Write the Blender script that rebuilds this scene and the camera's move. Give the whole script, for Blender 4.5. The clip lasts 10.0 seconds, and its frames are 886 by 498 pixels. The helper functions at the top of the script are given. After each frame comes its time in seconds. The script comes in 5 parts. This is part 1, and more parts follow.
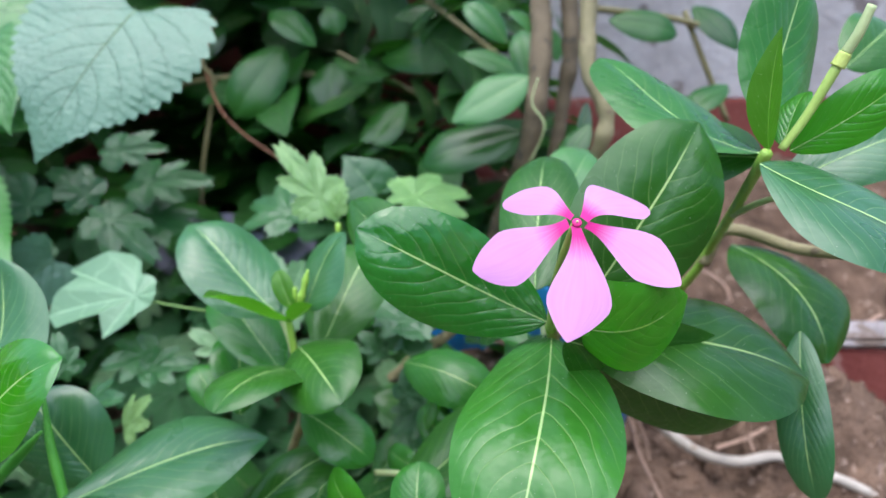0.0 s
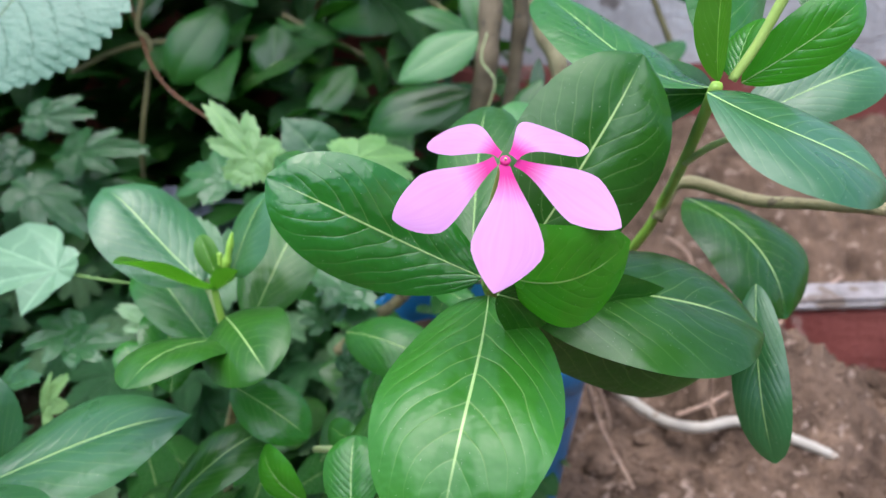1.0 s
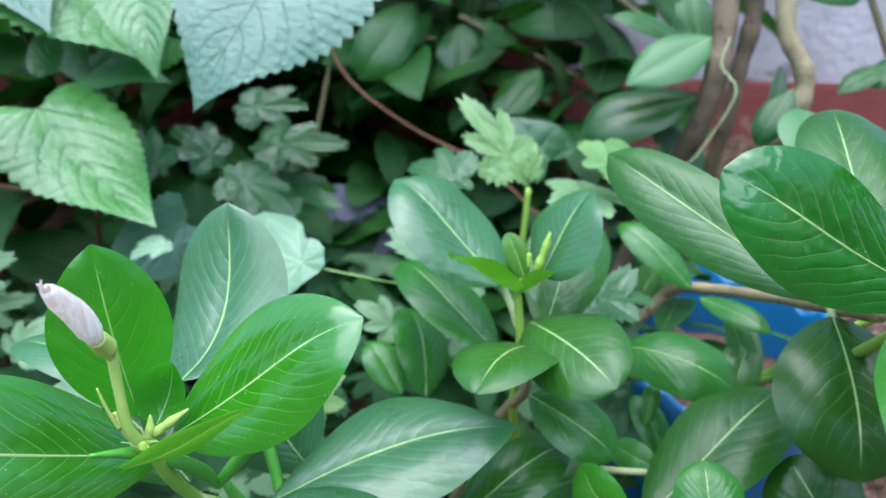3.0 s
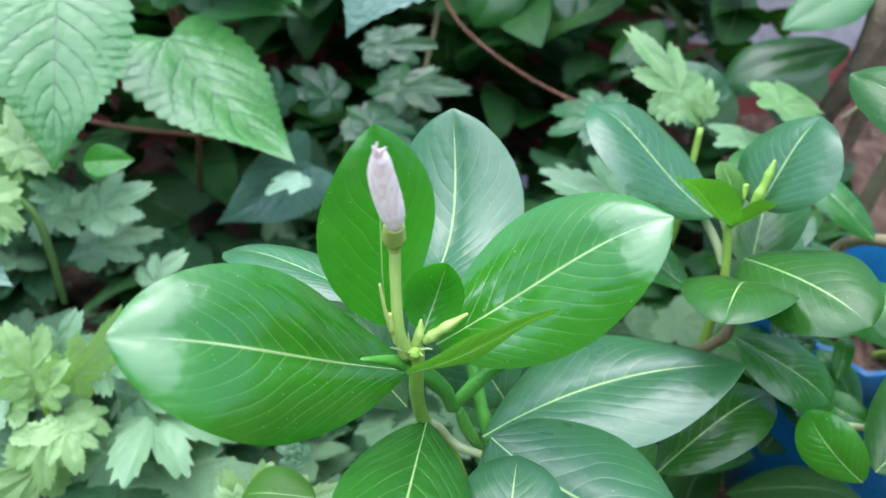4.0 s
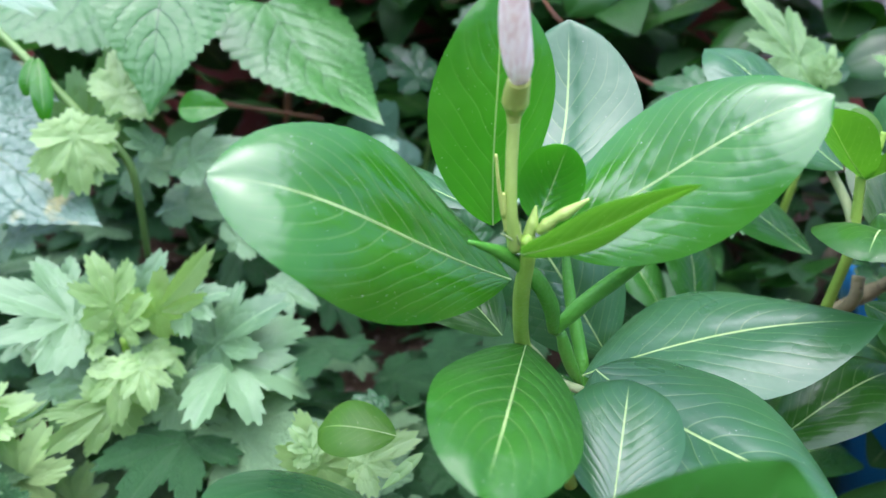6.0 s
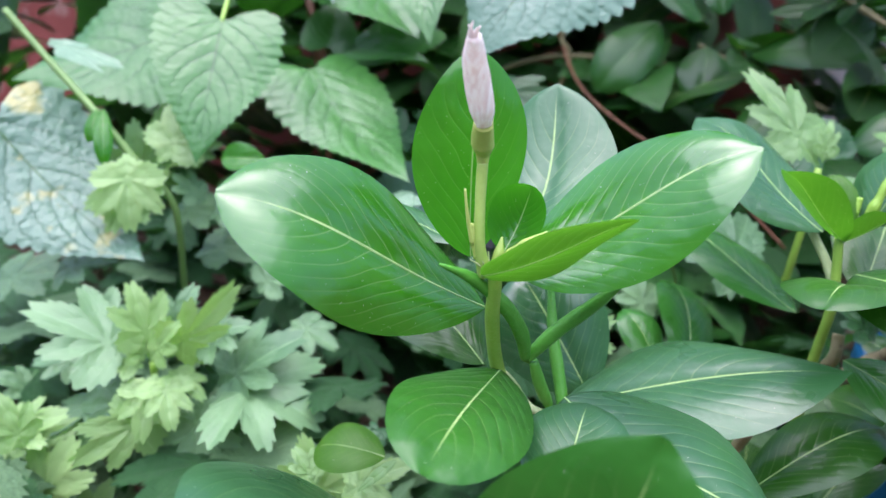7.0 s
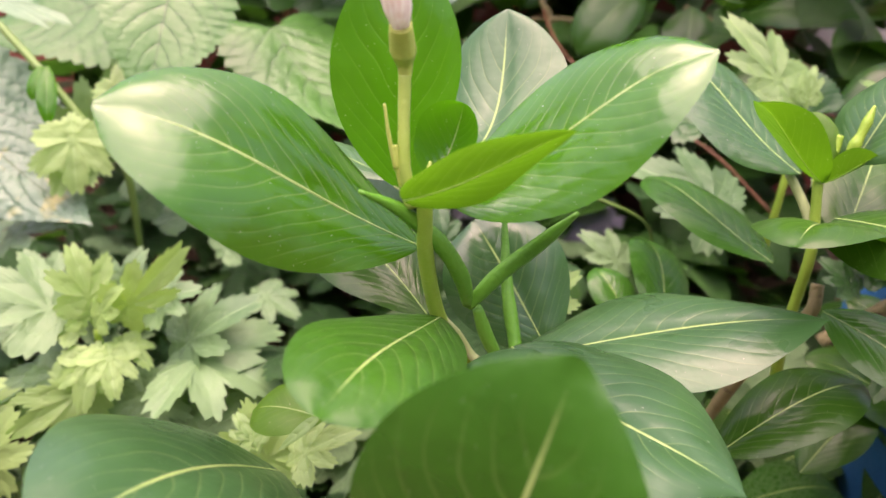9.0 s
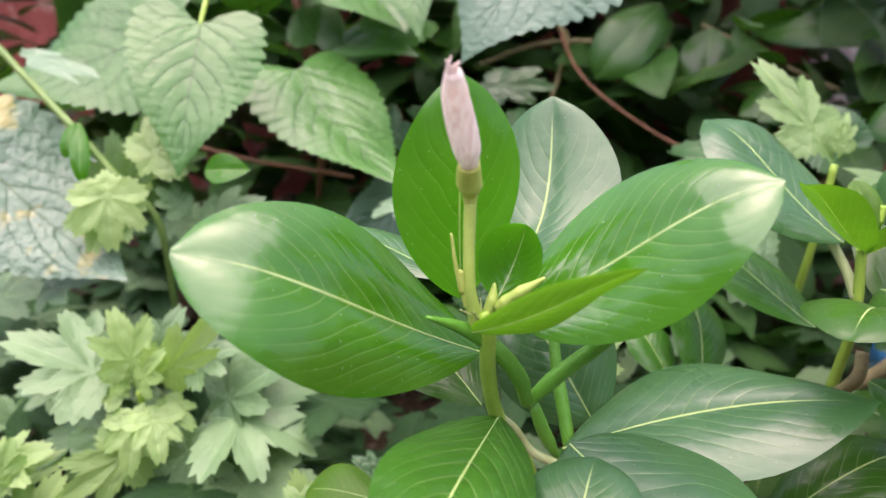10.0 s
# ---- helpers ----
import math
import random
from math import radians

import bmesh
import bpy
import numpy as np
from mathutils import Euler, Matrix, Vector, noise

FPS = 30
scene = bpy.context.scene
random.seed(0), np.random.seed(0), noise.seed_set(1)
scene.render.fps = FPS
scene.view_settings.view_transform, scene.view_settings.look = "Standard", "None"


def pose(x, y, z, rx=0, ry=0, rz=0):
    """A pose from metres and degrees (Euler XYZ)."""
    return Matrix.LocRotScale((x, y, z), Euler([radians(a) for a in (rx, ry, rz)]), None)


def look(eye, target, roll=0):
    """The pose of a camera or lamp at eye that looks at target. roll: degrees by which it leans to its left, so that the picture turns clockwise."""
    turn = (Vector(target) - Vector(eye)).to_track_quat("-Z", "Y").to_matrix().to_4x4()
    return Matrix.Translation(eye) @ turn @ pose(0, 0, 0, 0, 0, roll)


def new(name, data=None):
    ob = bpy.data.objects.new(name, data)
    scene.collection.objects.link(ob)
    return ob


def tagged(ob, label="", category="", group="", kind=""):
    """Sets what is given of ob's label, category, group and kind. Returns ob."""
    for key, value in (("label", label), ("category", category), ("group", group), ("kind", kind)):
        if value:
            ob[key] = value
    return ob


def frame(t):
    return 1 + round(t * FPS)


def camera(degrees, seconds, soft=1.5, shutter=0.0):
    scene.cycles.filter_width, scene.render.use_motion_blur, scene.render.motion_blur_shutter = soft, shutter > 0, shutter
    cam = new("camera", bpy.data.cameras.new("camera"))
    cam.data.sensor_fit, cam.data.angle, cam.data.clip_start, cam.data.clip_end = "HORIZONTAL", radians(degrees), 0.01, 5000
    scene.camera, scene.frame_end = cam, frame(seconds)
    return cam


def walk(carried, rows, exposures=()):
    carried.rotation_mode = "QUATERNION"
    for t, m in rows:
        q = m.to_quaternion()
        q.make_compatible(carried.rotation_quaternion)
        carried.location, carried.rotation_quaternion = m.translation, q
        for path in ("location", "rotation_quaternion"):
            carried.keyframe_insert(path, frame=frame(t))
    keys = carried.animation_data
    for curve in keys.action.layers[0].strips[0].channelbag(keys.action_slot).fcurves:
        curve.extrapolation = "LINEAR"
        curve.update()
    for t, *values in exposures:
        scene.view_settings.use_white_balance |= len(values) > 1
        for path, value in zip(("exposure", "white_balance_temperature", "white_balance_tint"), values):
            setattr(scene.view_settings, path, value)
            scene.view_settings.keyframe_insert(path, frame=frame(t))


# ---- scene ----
cam = camera(63.2, 10.0, soft=1.5)
# seconds, place in metres, turn in degrees
PATH = [
    (0.0, -0.0005, -0.0006, 0.3203, 63.02, 0.09, -0.16),
    (0.5, -0.0016, 0.0018, 0.3180, 62.72, -1.09, -0.85),
    (1.0, 0.0096, 0.0105, 0.3073, 61.39, 0.06, -2.78),
    (1.5, 0.0054, 0.0191, 0.3012, 62.28, 0.22, -1.83),
    (2.0, 0.0026, 0.0230, 0.3015, 62.66, 0.34, -1.30),
    (2.5, -0.0267, 0.0240, 0.2991, 62.16, 0.03, -0.31),
    (3.0, -0.0681, 0.0229, 0.2974, 62.39, -1.01, 1.95),
    (3.2, -0.0803, 0.0243, 0.2963, 61.85, -0.66, 2.03),
    (4.3, -0.1181, 0.0265, 0.2694, 60.66, -1.52, 5.49),
    (4.5, -0.1129, 0.0315, 0.2663, 60.44, -0.78, 5.51),
    (5.0, -0.1145, 0.0381, 0.2628, 59.89, -0.48, 6.46),
    (5.5, -0.1153, 0.0355, 0.2638, 61.02, -0.34, 7.99),
    (6.0, -0.1209, 0.0225, 0.2502, 63.37, -2.13, 10.81),
    (6.2, -0.1264, 0.0173, 0.2483, 64.22, -2.12, 12.99),
    (7.3, -0.0987, 0.0082, 0.2520, 69.68, -2.69, 15.81),
    (7.5, -0.0974, 0.0129, 0.2562, 68.55, -1.03, 14.94),
    (8.0, -0.0922, 0.0229, 0.2390, 67.14, -1.27, 14.17),
    (8.5, -0.0970, 0.0207, 0.2370, 67.96, -2.67, 15.12),
    (9.0, -0.0958, 0.0207, 0.2366, 67.90, -2.75, 15.02),
    (9.5, -0.1005, 0.0217, 0.2514, 67.49, -1.36, 14.97),
    (10.0, -0.1069, 0.0243, 0.2557, 67.19, -1.33, 15.03),
]
walk(cam, [(t, pose(x, y, z, rx, ry, rz)) for t, x, y, z, rx, ry, rz in PATH],
     exposures=[(0.0, 1.20, 5800, 15), (1.5, 1.16, 5900, 14), (2.4, 1.14, 5550, 16), (3.0, 1.38, 5450, 17), (5.5, 1.44, 5550, 26), (7.5, 1.34, 5850, 29), (8.0, 1.36, 6050, 35), (8.5, 1.37, 6650, 38), (9.0, 1.45, 7800, 43), (9.4, 1.44, 8000, 44), (10.0, 1.33, 6900, 39)])

# a wide phone lens at close range: slightly soft before and behind the leaves
cam.data.dof.use_dof, cam.data.dof.focus_distance, cam.data.dof.aperture_fstop = True, 0.135, 20.0

# ---- light ----
world = bpy.data.worlds.new("sky")
scene.world = world
world.use_nodes = True
wn = world.node_tree
sky = wn.nodes.new("ShaderNodeTexSky")
sky.sky_type, sky.sun_disc = "NISHITA", False
sky.sun_elevation, sky.sun_rotation = radians(82), radians(-68)
sky.air_density, sky.dust_density, sky.ozone_density = 1.0, 3.5, 1.0
wn.links.new(sky.outputs["Color"], wn.nodes["Background"].inputs["Color"])
wn.nodes["Background"].inputs["Strength"].default_value = 0.15
sun_data = bpy.data.lights.new("sun", "SUN")
sun_data.energy, sun_data.angle, sun_data.color = 2.1, radians(80), (1.0, 0.985, 0.97)
sun = new("sun", sun_data)
sun.matrix_world = look((-0.1, -0.45, 1.9), (0, 0, 0))


# ---- materials ----
def base_material(name, rough, spec=0.5):
    m = bpy.data.materials.new(name)
    m.use_nodes = True
    nt = m.node_tree
    b = nt.nodes["Principled BSDF"]
    b.inputs["Roughness"].default_value = rough
    b.inputs["Specular IOR Level"].default_value = spec
    return m, nt, b


def math_node(nt, op, a, b=None, clamp=False):
    n = nt.nodes.new("ShaderNodeMath")
    n.operation, n.use_clamp = op, clamp
    for i, v in enumerate((a, b)):
        if v is None:
            continue
        if isinstance(v, (int, float)):
            n.inputs[i].default_value = v
        else:
            nt.links.new(v, n.inputs[i])
    return n.outputs[0]


def mix_node(nt, fac, a, b):
    n = nt.nodes.new("ShaderNodeMix")
    n.data_type = "RGBA"
    for sock, v in ((n.inputs[0], fac), (n.inputs[6], a), (n.inputs[7], b)):
        if isinstance(v, tuple):
            sock.default_value = (*v, 1)
        elif isinstance(v, (int, float)):
            sock.default_value = v
        else:
            nt.links.new(v, sock)
    return n.outputs[2]


def noise_node(nt, scale, detail=4.0, vector=None):
    n = nt.nodes.new("ShaderNodeTexNoise")
    n.inputs["Scale"].default_value, n.inputs["Detail"].default_value = scale, detail
    if vector is None:
        c = nt.nodes.new("ShaderNodeTexCoord")
        vector = c.outputs["Object"]
    nt.links.new(vector, n.inputs["Vector"])
    return n.outputs["Fac"]


def ramp(nt, fac, lo, hi):
    n = nt.nodes.new("ShaderNodeMapRange")
    n.inputs["From Min"].default_value, n.inputs["From Max"].default_value = lo, hi
    nt.links.new(fac, n.inputs["Value"])
    return n.outputs["Result"]


def bump(nt, b, height, distance, strength=1.0):
    n = nt.nodes.new("ShaderNodeBump")
    n.inputs["Distance"].default_value, n.inputs["Strength"].default_value = distance, strength
    nt.links.new(height, n.inputs["Height"])
    nt.links.new(n.outputs["Normal"], b.inputs["Normal"])


def leaf_material(name, deep, light, vein, rough, pairs, slant, relief, vein_show=0.5, tone=0.5, net=0.0, pale_edge=None, quilt=0.22, spec=0.5, glow=0.2, blotch=None, sway=1.6):
    """A leaf with side veins that curve towards the tip, drawn in the leaf's own coordinates."""
    m, nt, b = base_material(name, rough, spec)
    uv = nt.nodes.new("ShaderNodeUVMap")
    sep = nt.nodes.new("ShaderNodeSeparateXYZ")
    nt.links.new(uv.outputs["UV"], sep.inputs[0])
    across = math_node(nt, "ABSOLUTE", math_node(nt, "SUBTRACT", math_node(nt, "MULTIPLY", sep.outputs["X"], 2.0), 1.0))
    along = sep.outputs["Y"]
    wob = noise_node(nt, 62.0, 1.0)
    s = math_node(nt, "SUBTRACT", math_node(nt, "MULTIPLY", along, pairs), math_node(nt, "MULTIPLY", math_node(nt, "POWER", across, 1.2), slant * 1.2))
    s = math_node(nt, "ADD", s, math_node(nt, "MULTIPLY", wob, sway))
    f = math_node(nt, "FRACT", s)
    d = math_node(nt, "ABSOLUTE", math_node(nt, "SUBTRACT", f, 0.5))          # 0.5 on a vein, 0 between
    fade = math_node(nt, "SUBTRACT", 1.0, math_node(nt, "POWER", across, 3.0), True)
    fade = math_node(nt, "MULTIPLY", fade, ramp(nt, along, 0.97, 0.72))
    line = math_node(nt, "MULTIPLY", ramp(nt, d, 0.44, 0.495), fade)
    coarse, fine = noise_node(nt, 45.0, 3.0), noise_node(nt, 420.0, 5.0)
    info = nt.nodes.new("ShaderNodeObjectInfo")
    mixf = math_node(nt, "ADD", math_node(nt, "MULTIPLY", ramp(nt, coarse, 0.35, 0.7), 0.55), math_node(nt, "MULTIPLY", info.outputs["Random"], tone), True)
    col = mix_node(nt, mixf, deep, light)
    col = mix_node(nt, math_node(nt, "MULTIPLY", ramp(nt, fine, 0.4, 0.8), 0.18), col, light)
    if pale_edge:
        col = mix_node(nt, math_node(nt, "MULTIPLY", math_node(nt, "POWER", across, 2.0), 0.6), col, pale_edge)
    col = mix_node(nt, math_node(nt, "MULTIPLY", line, vein_show), col, vein)
    rib = math_node(nt, "MULTIPLY", math_node(nt, "SUBTRACT", 1.0, ramp(nt, across, 0.006, 0.022), True), ramp(nt, along, 0.96, 0.75))
    col = mix_node(nt, rib, col, vein)
    if blotch:
        col = mix_node(nt, ramp(nt, noise_node(nt, 70.0, 4.0), 0.56, 0.66), col, blotch)
    # specks of dust
    speck = ramp(nt, noise_node(nt, 2300.0, 1.0), 0.755, 0.785)
    col = mix_node(nt, math_node(nt, "MULTIPLY", speck, 0.45), col, (0.5, 0.55, 0.45))
    nt.links.new(col, b.inputs["Base Color"])
    nt.links.new(math_node(nt, "ADD", math_node(nt, "MULTIPLY", coarse, 0.22), rough - 0.11, True), b.inputs["Roughness"])
    swell = math_node(nt, "SINE", math_node(nt, "MULTIPLY", f, math.pi))
    groove = math_node(nt, "MULTIPLY", math_node(nt, "MULTIPLY", math_node(nt, "POWER", swell, 0.30 if quilt > 1 else 0.55), 0.25), fade)
    h = math_node(nt, "ADD", math_node(nt, "MULTIPLY", groove, quilt), math_node(nt, "MULTIPLY", fine, 0.05 + net))
    h = math_node(nt, "ADD", h, math_node(nt, "MULTIPLY", coarse, 1.2))
    h = math_node(nt, "ADD", h, math_node(nt, "MULTIPLY", noise_node(nt, 190.0, 2.0), 0.45))
    bump(nt, b, h, relief)
    tr = nt.nodes.new("ShaderNodeBsdfTranslucent")
    bright = nt.nodes.new("ShaderNodeMix")
    bright.data_type, bright.blend_type = "RGBA", "MULTIPLY"
    bright.inputs[0].default_value = 1.0
    nt.links.new(col, bright.inputs[6])
    bright.inputs[7].default_value = (1.6, 1.9, 0.7, 1)
    nt.links.new(bright.outputs[2], tr.inputs["Color"])
    mix = nt.nodes.new("ShaderNodeMixShader")
    mix.inputs[0].default_value = glow
    nt.links.new(b.outputs[0], mix.inputs[1])
    nt.links.new(tr.outputs[0], mix.inputs[2])
    nt.links.new(mix.outputs[0], nt.nodes["Material Output"].inputs["Surface"])
    return m


def plain_material(name, low, high, rough, scale, relief=0.0, spec=0.4, spots=None):
    m, nt, b = base_material(name, rough, spec)
    big, small = noise_node(nt, scale, 5.0), noise_node(nt, scale * 9, 4.0)
    f = math_node(nt, "ADD", math_node(nt, "MULTIPLY", ramp(nt, big, 0.3, 0.7), 0.7), math_node(nt, "MULTIPLY", small, 0.4), True)
    col = mix_node(nt, f, low, high)
    if spots:
        col = mix_node(nt, math_node(nt, "MULTIPLY", ramp(nt, noise_node(nt, spots[1], 3.0), spots[2], spots[2] + 0.05), 0.8), col, spots[0])
    nt.links.new(col, b.inputs["Base Color"])
    if relief:
        bump(nt, b, math_node(nt, "ADD", big, math_node(nt, "MULTIPLY", small, 0.5)), relief)
    return m


VEIN = (0.40, 0.56, 0.20)
# one periwinkle leaf in darker to lit copies, light and shade set in the greens
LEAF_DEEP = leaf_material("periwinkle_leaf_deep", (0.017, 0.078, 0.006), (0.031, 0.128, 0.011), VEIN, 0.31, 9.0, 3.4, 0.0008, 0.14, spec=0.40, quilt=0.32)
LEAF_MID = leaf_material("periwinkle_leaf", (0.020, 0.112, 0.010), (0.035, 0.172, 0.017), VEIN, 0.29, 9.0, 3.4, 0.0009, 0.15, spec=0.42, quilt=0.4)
LEAF_FRONT = leaf_material("periwinkle_leaf_front", (0.022, 0.142, 0.002), (0.039, 0.212, 0.004), VEIN, 0.22, 12.0, 4.2, 0.0006, 0.19, quilt=0.3, spec=0.9, sway=1.4)
LEAF_RICH = leaf_material("periwinkle_leaf_rich", (0.012, 0.094, 0.007), (0.024, 0.150, 0.013), VEIN, 0.19, 8.0, 3.0, 0.0016, 0.13, quilt=0.45, spec=0.6, sway=1.8)
LEAF_LIT = leaf_material("periwinkle_leaf_lit", (0.020, 0.112, 0.007), (0.036, 0.170, 0.013), VEIN, 0.34, 9.0, 3.4, 0.0013, 0.22, quilt=0.55, spec=0.44, sway=1.6)
# pale sky sheen painted into the base colour as a bluer green
LEAF_SHEEN = leaf_material("periwinkle_leaf_sheen", (0.026, 0.104, 0.031), (0.046, 0.158, 0.047), VEIN, 0.30, 10.0, 4.0, 0.0007, 0.20, spec=0.64, quilt=0.4)
LEAF_BRIGHT = leaf_material("periwinkle_leaf_young", (0.034, 0.185, 0.008), (0.060, 0.265, 0.014), (0.30, 0.52, 0.12), 0.25, 8.0, 3.0, 0.0012, 0.12, quilt=0.45, spec=0.6, glow=0.45)
LEAF_UNDER = leaf_material("periwinkle_leaf_underside", (0.054, 0.168, 0.011), (0.084, 0.222, 0.018), (0.26, 0.44, 0.10), 0.42, 8.0, 3.0, 0.0008, 0.12, quilt=0.3, spec=0.35, glow=0.45)
# dark green shrub leaf, made darker still to hold the shade at the back
LEAF_BG = leaf_material("shrub_leaf_shaded", (0.007, 0.046, 0.005), (0.022, 0.098, 0.012), (0.08, 0.17, 0.05), 0.32, 10.0, 3.2, 0.0005, 0.25, tone=0.9, spec=0.36, quilt=0.3)
# lit copy of the shrub leaf, its light painted as a paler green
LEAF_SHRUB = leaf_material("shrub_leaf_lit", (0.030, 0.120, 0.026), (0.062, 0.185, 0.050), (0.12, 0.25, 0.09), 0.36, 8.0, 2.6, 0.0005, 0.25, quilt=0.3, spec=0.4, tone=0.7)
LEAF_NETTLE = leaf_material("nettle_leaf", (0.034, 0.145, 0.022), (0.070, 0.225, 0.044), (0.016, 0.075, 0.016), 0.32, 7.5, 2.4, 0.0012, 0.95, net=0.25, quilt=1.3, sway=0.15, spec=0.55)
LEAF_NETTLE_PALE = leaf_material("nettle_leaf_pale", (0.066, 0.160, 0.098), (0.115, 0.230, 0.145), (0.026, 0.085, 0.036), 0.36, 7.0, 2.4, 0.0013, 0.75, net=0.5, quilt=1.3, sway=0.2)
LEAF_NETTLE_SPOT = leaf_material("nettle_leaf_spotted", (0.070, 0.165, 0.095), (0.150, 0.270, 0.170), (0.03, 0.09, 0.035), 0.30, 7.0, 3.0, 0.0022, 0.9, net=0.45, quilt=1.0, sway=0.5, spec=0.7, blotch=(0.36, 0.36, 0.12))
LEAF_MUM = leaf_material("chrysanthemum_leaf", (0.070, 0.165, 0.066), (0.165, 0.300, 0.130), (0.20, 0.36, 0.16), 0.45, 3.3, 0.25, 0.0011, 0.35, tone=0.8, quilt=0.9, sway=0.25, spec=0.45)
LEAF_MUM_YOUNG = leaf_material("chrysanthemum_leaf_opening", (0.160, 0.310, 0.085), (0.270, 0.430, 0.150), (0.30, 0.46, 0.18), 0.45, 3.3, 0.25, 0.0011, 0.35, tone=0.8, quilt=0.9, sway=0.25, glow=0.3, pale_edge=(0.32, 0.46, 0.13))
LEAF_MUM_PALE = leaf_material("chrysanthemum_leaf_young", (0.120, 0.255, 0.070), (0.205, 0.355, 0.120), (0.24, 0.42, 0.12), 0.45, 3.3, 0.25, 0.0011, 0.35, tone=0.8, quilt=0.9, sway=0.25, glow=0.3)
# shaded copy of the chrysanthemum leaf: the gloom under other plants is in its green
LEAF_MUM_DARK = leaf_material("chrysanthemum_leaf_shaded", (0.014, 0.066, 0.016), (0.036, 0.125, 0.034), (0.07, 0.17, 0.06), 0.33, 3.3, 0.25, 0.0011, 0.35, tone=0.8, quilt=0.9, sway=0.25, spec=0.45)
LEAF_IVY = leaf_material("ivy_leaf", (0.125, 0.245, 0.130), (0.185, 0.320, 0.180), (0.34, 0.52, 0.32), 0.42, 4.0, 2.0, 0.0008, 0.35)
SEED_POD = leaf_material("seed_pod", (0.012, 0.050, 0.018), (0.030, 0.085, 0.030), (0.25, 0.30, 0.12), 0.4, 20.0, 1.0, 0.0006, 0.3)
STEM_GREEN = plain_material("green_stem", (0.20, 0.38, 0.040), (0.30, 0.50, 0.07), 0.4, 130, 0.0004)
POD_GREEN = plain_material("green_pod", (0.060, 0.265, 0.020), (0.100, 0.350, 0.036), 0.4, 130, 0.0004)
STEM_LIME = plain_material("lime_stem", (0.28, 0.43, 0.075), (0.40, 0.55, 0.13), 0.42, 150, 0.0003)
STEM_VINE = plain_material("vine_stem", (0.10, 0.21, 0.045), (0.17, 0.30, 0.075), 0.45, 130, 0.0005)
CALYX = plain_material("calyx", (0.40, 0.50, 0.09), (0.52, 0.62, 0.17), 0.42, 150, 0.0003)
STEM_PALE = plain_material("pale_stem", (0.30, 0.40, 0.14), (0.42, 0.50, 0.24), 0.45, 150, 0.0003)
STEM_WOOD = plain_material("woody_stem", (0.17, 0.15, 0.065), (0.30, 0.265, 0.130), 0.65, 120, 0.0010, spots=((0.11, 0.08, 0.05), 260, 0.6))
STEM_RED = plain_material("reddish_stem", (0.115, 0.050, 0.023), (0.19, 0.088, 0.040), 0.5, 110, 0.0006)
BARK = plain_material("bark", (0.075, 0.060, 0.032), (0.185, 0.145, 0.082), 0.75, 90, 0.0022, spots=((0.05, 0.045, 0.03), 160, 0.6))
BARK_PALE = plain_material("pale_bark", (0.16, 0.145, 0.065), (0.28, 0.25, 0.125), 0.65, 90, 0.0018, spots=((0.16, 0.12, 0.07), 200, 0.62))
TWIG = plain_material("green_brown_twig", (0.125, 0.110, 0.045), (0.22, 0.20, 0.085), 0.6, 110, 0.0006)
RIB = plain_material("midrib", (0.26, 0.44, 0.12), (0.38, 0.56, 0.20), 0.42, 200, 0.0002)
RIB_DARK = plain_material("midrib_green", (0.10, 0.22, 0.06), (0.16, 0.30, 0.09), 0.45, 200, 0.0002)
SOIL = plain_material("soil", (0.026, 0.016, 0.010), (0.225, 0.150, 0.100), 0.95, 45, 0.010, 0.1, spots=((0.34, 0.25, 0.19), 130, 0.62))
WALL_WHITE = plain_material("whitewash", (0.34, 0.32, 0.30), (0.64, 0.63, 0.60), 0.85, 16, 0.004, 0.2, spots=((0.17, 0.14, 0.12), 34, 0.62))
WALL_RED = plain_material("red_oxide_paint", (0.17, 0.042, 0.032), (0.28, 0.085, 0.065), 0.75, 22, 0.003, 0.25, spots=((0.32, 0.19, 0.15), 45, 0.60))
KERB_TOP = plain_material("worn_whitewash", (0.13, 0.11, 0.10), (0.40, 0.37, 0.35), 0.9, 55, 0.004, 0.2, spots=((0.14, 0.10, 0.07), 60, 0.55))
PLASTER = plain_material("plaster", (0.20, 0.19, 0.17), (0.28, 0.27, 0.24), 0.9, 6, 0.002, 0.2)
POT_BLUE = plain_material("blue_plastic", (0.010, 0.110, 0.250), (0.018, 0.160, 0.340), 0.38, 30, 0.0006, 0.5, spots=((0.05, 0.05, 0.05), 60, 0.72))
ROOT = plain_material("bare_root", (0.28, 0.25, 0.195), (0.43, 0.39, 0.32), 0.7, 90, 0.0010, spots=((0.22, 0.16, 0.11), 80, 0.62))
STRAW = plain_material("dry_stalk", (0.22, 0.13, 0.085), (0.42, 0.29, 0.20), 0.8, 80, 0.0010)
STONE = plain_material("grey_violet_stone", (0.16, 0.155, 0.20), (0.26, 0.25, 0.31), 0.8, 30, 0.002)


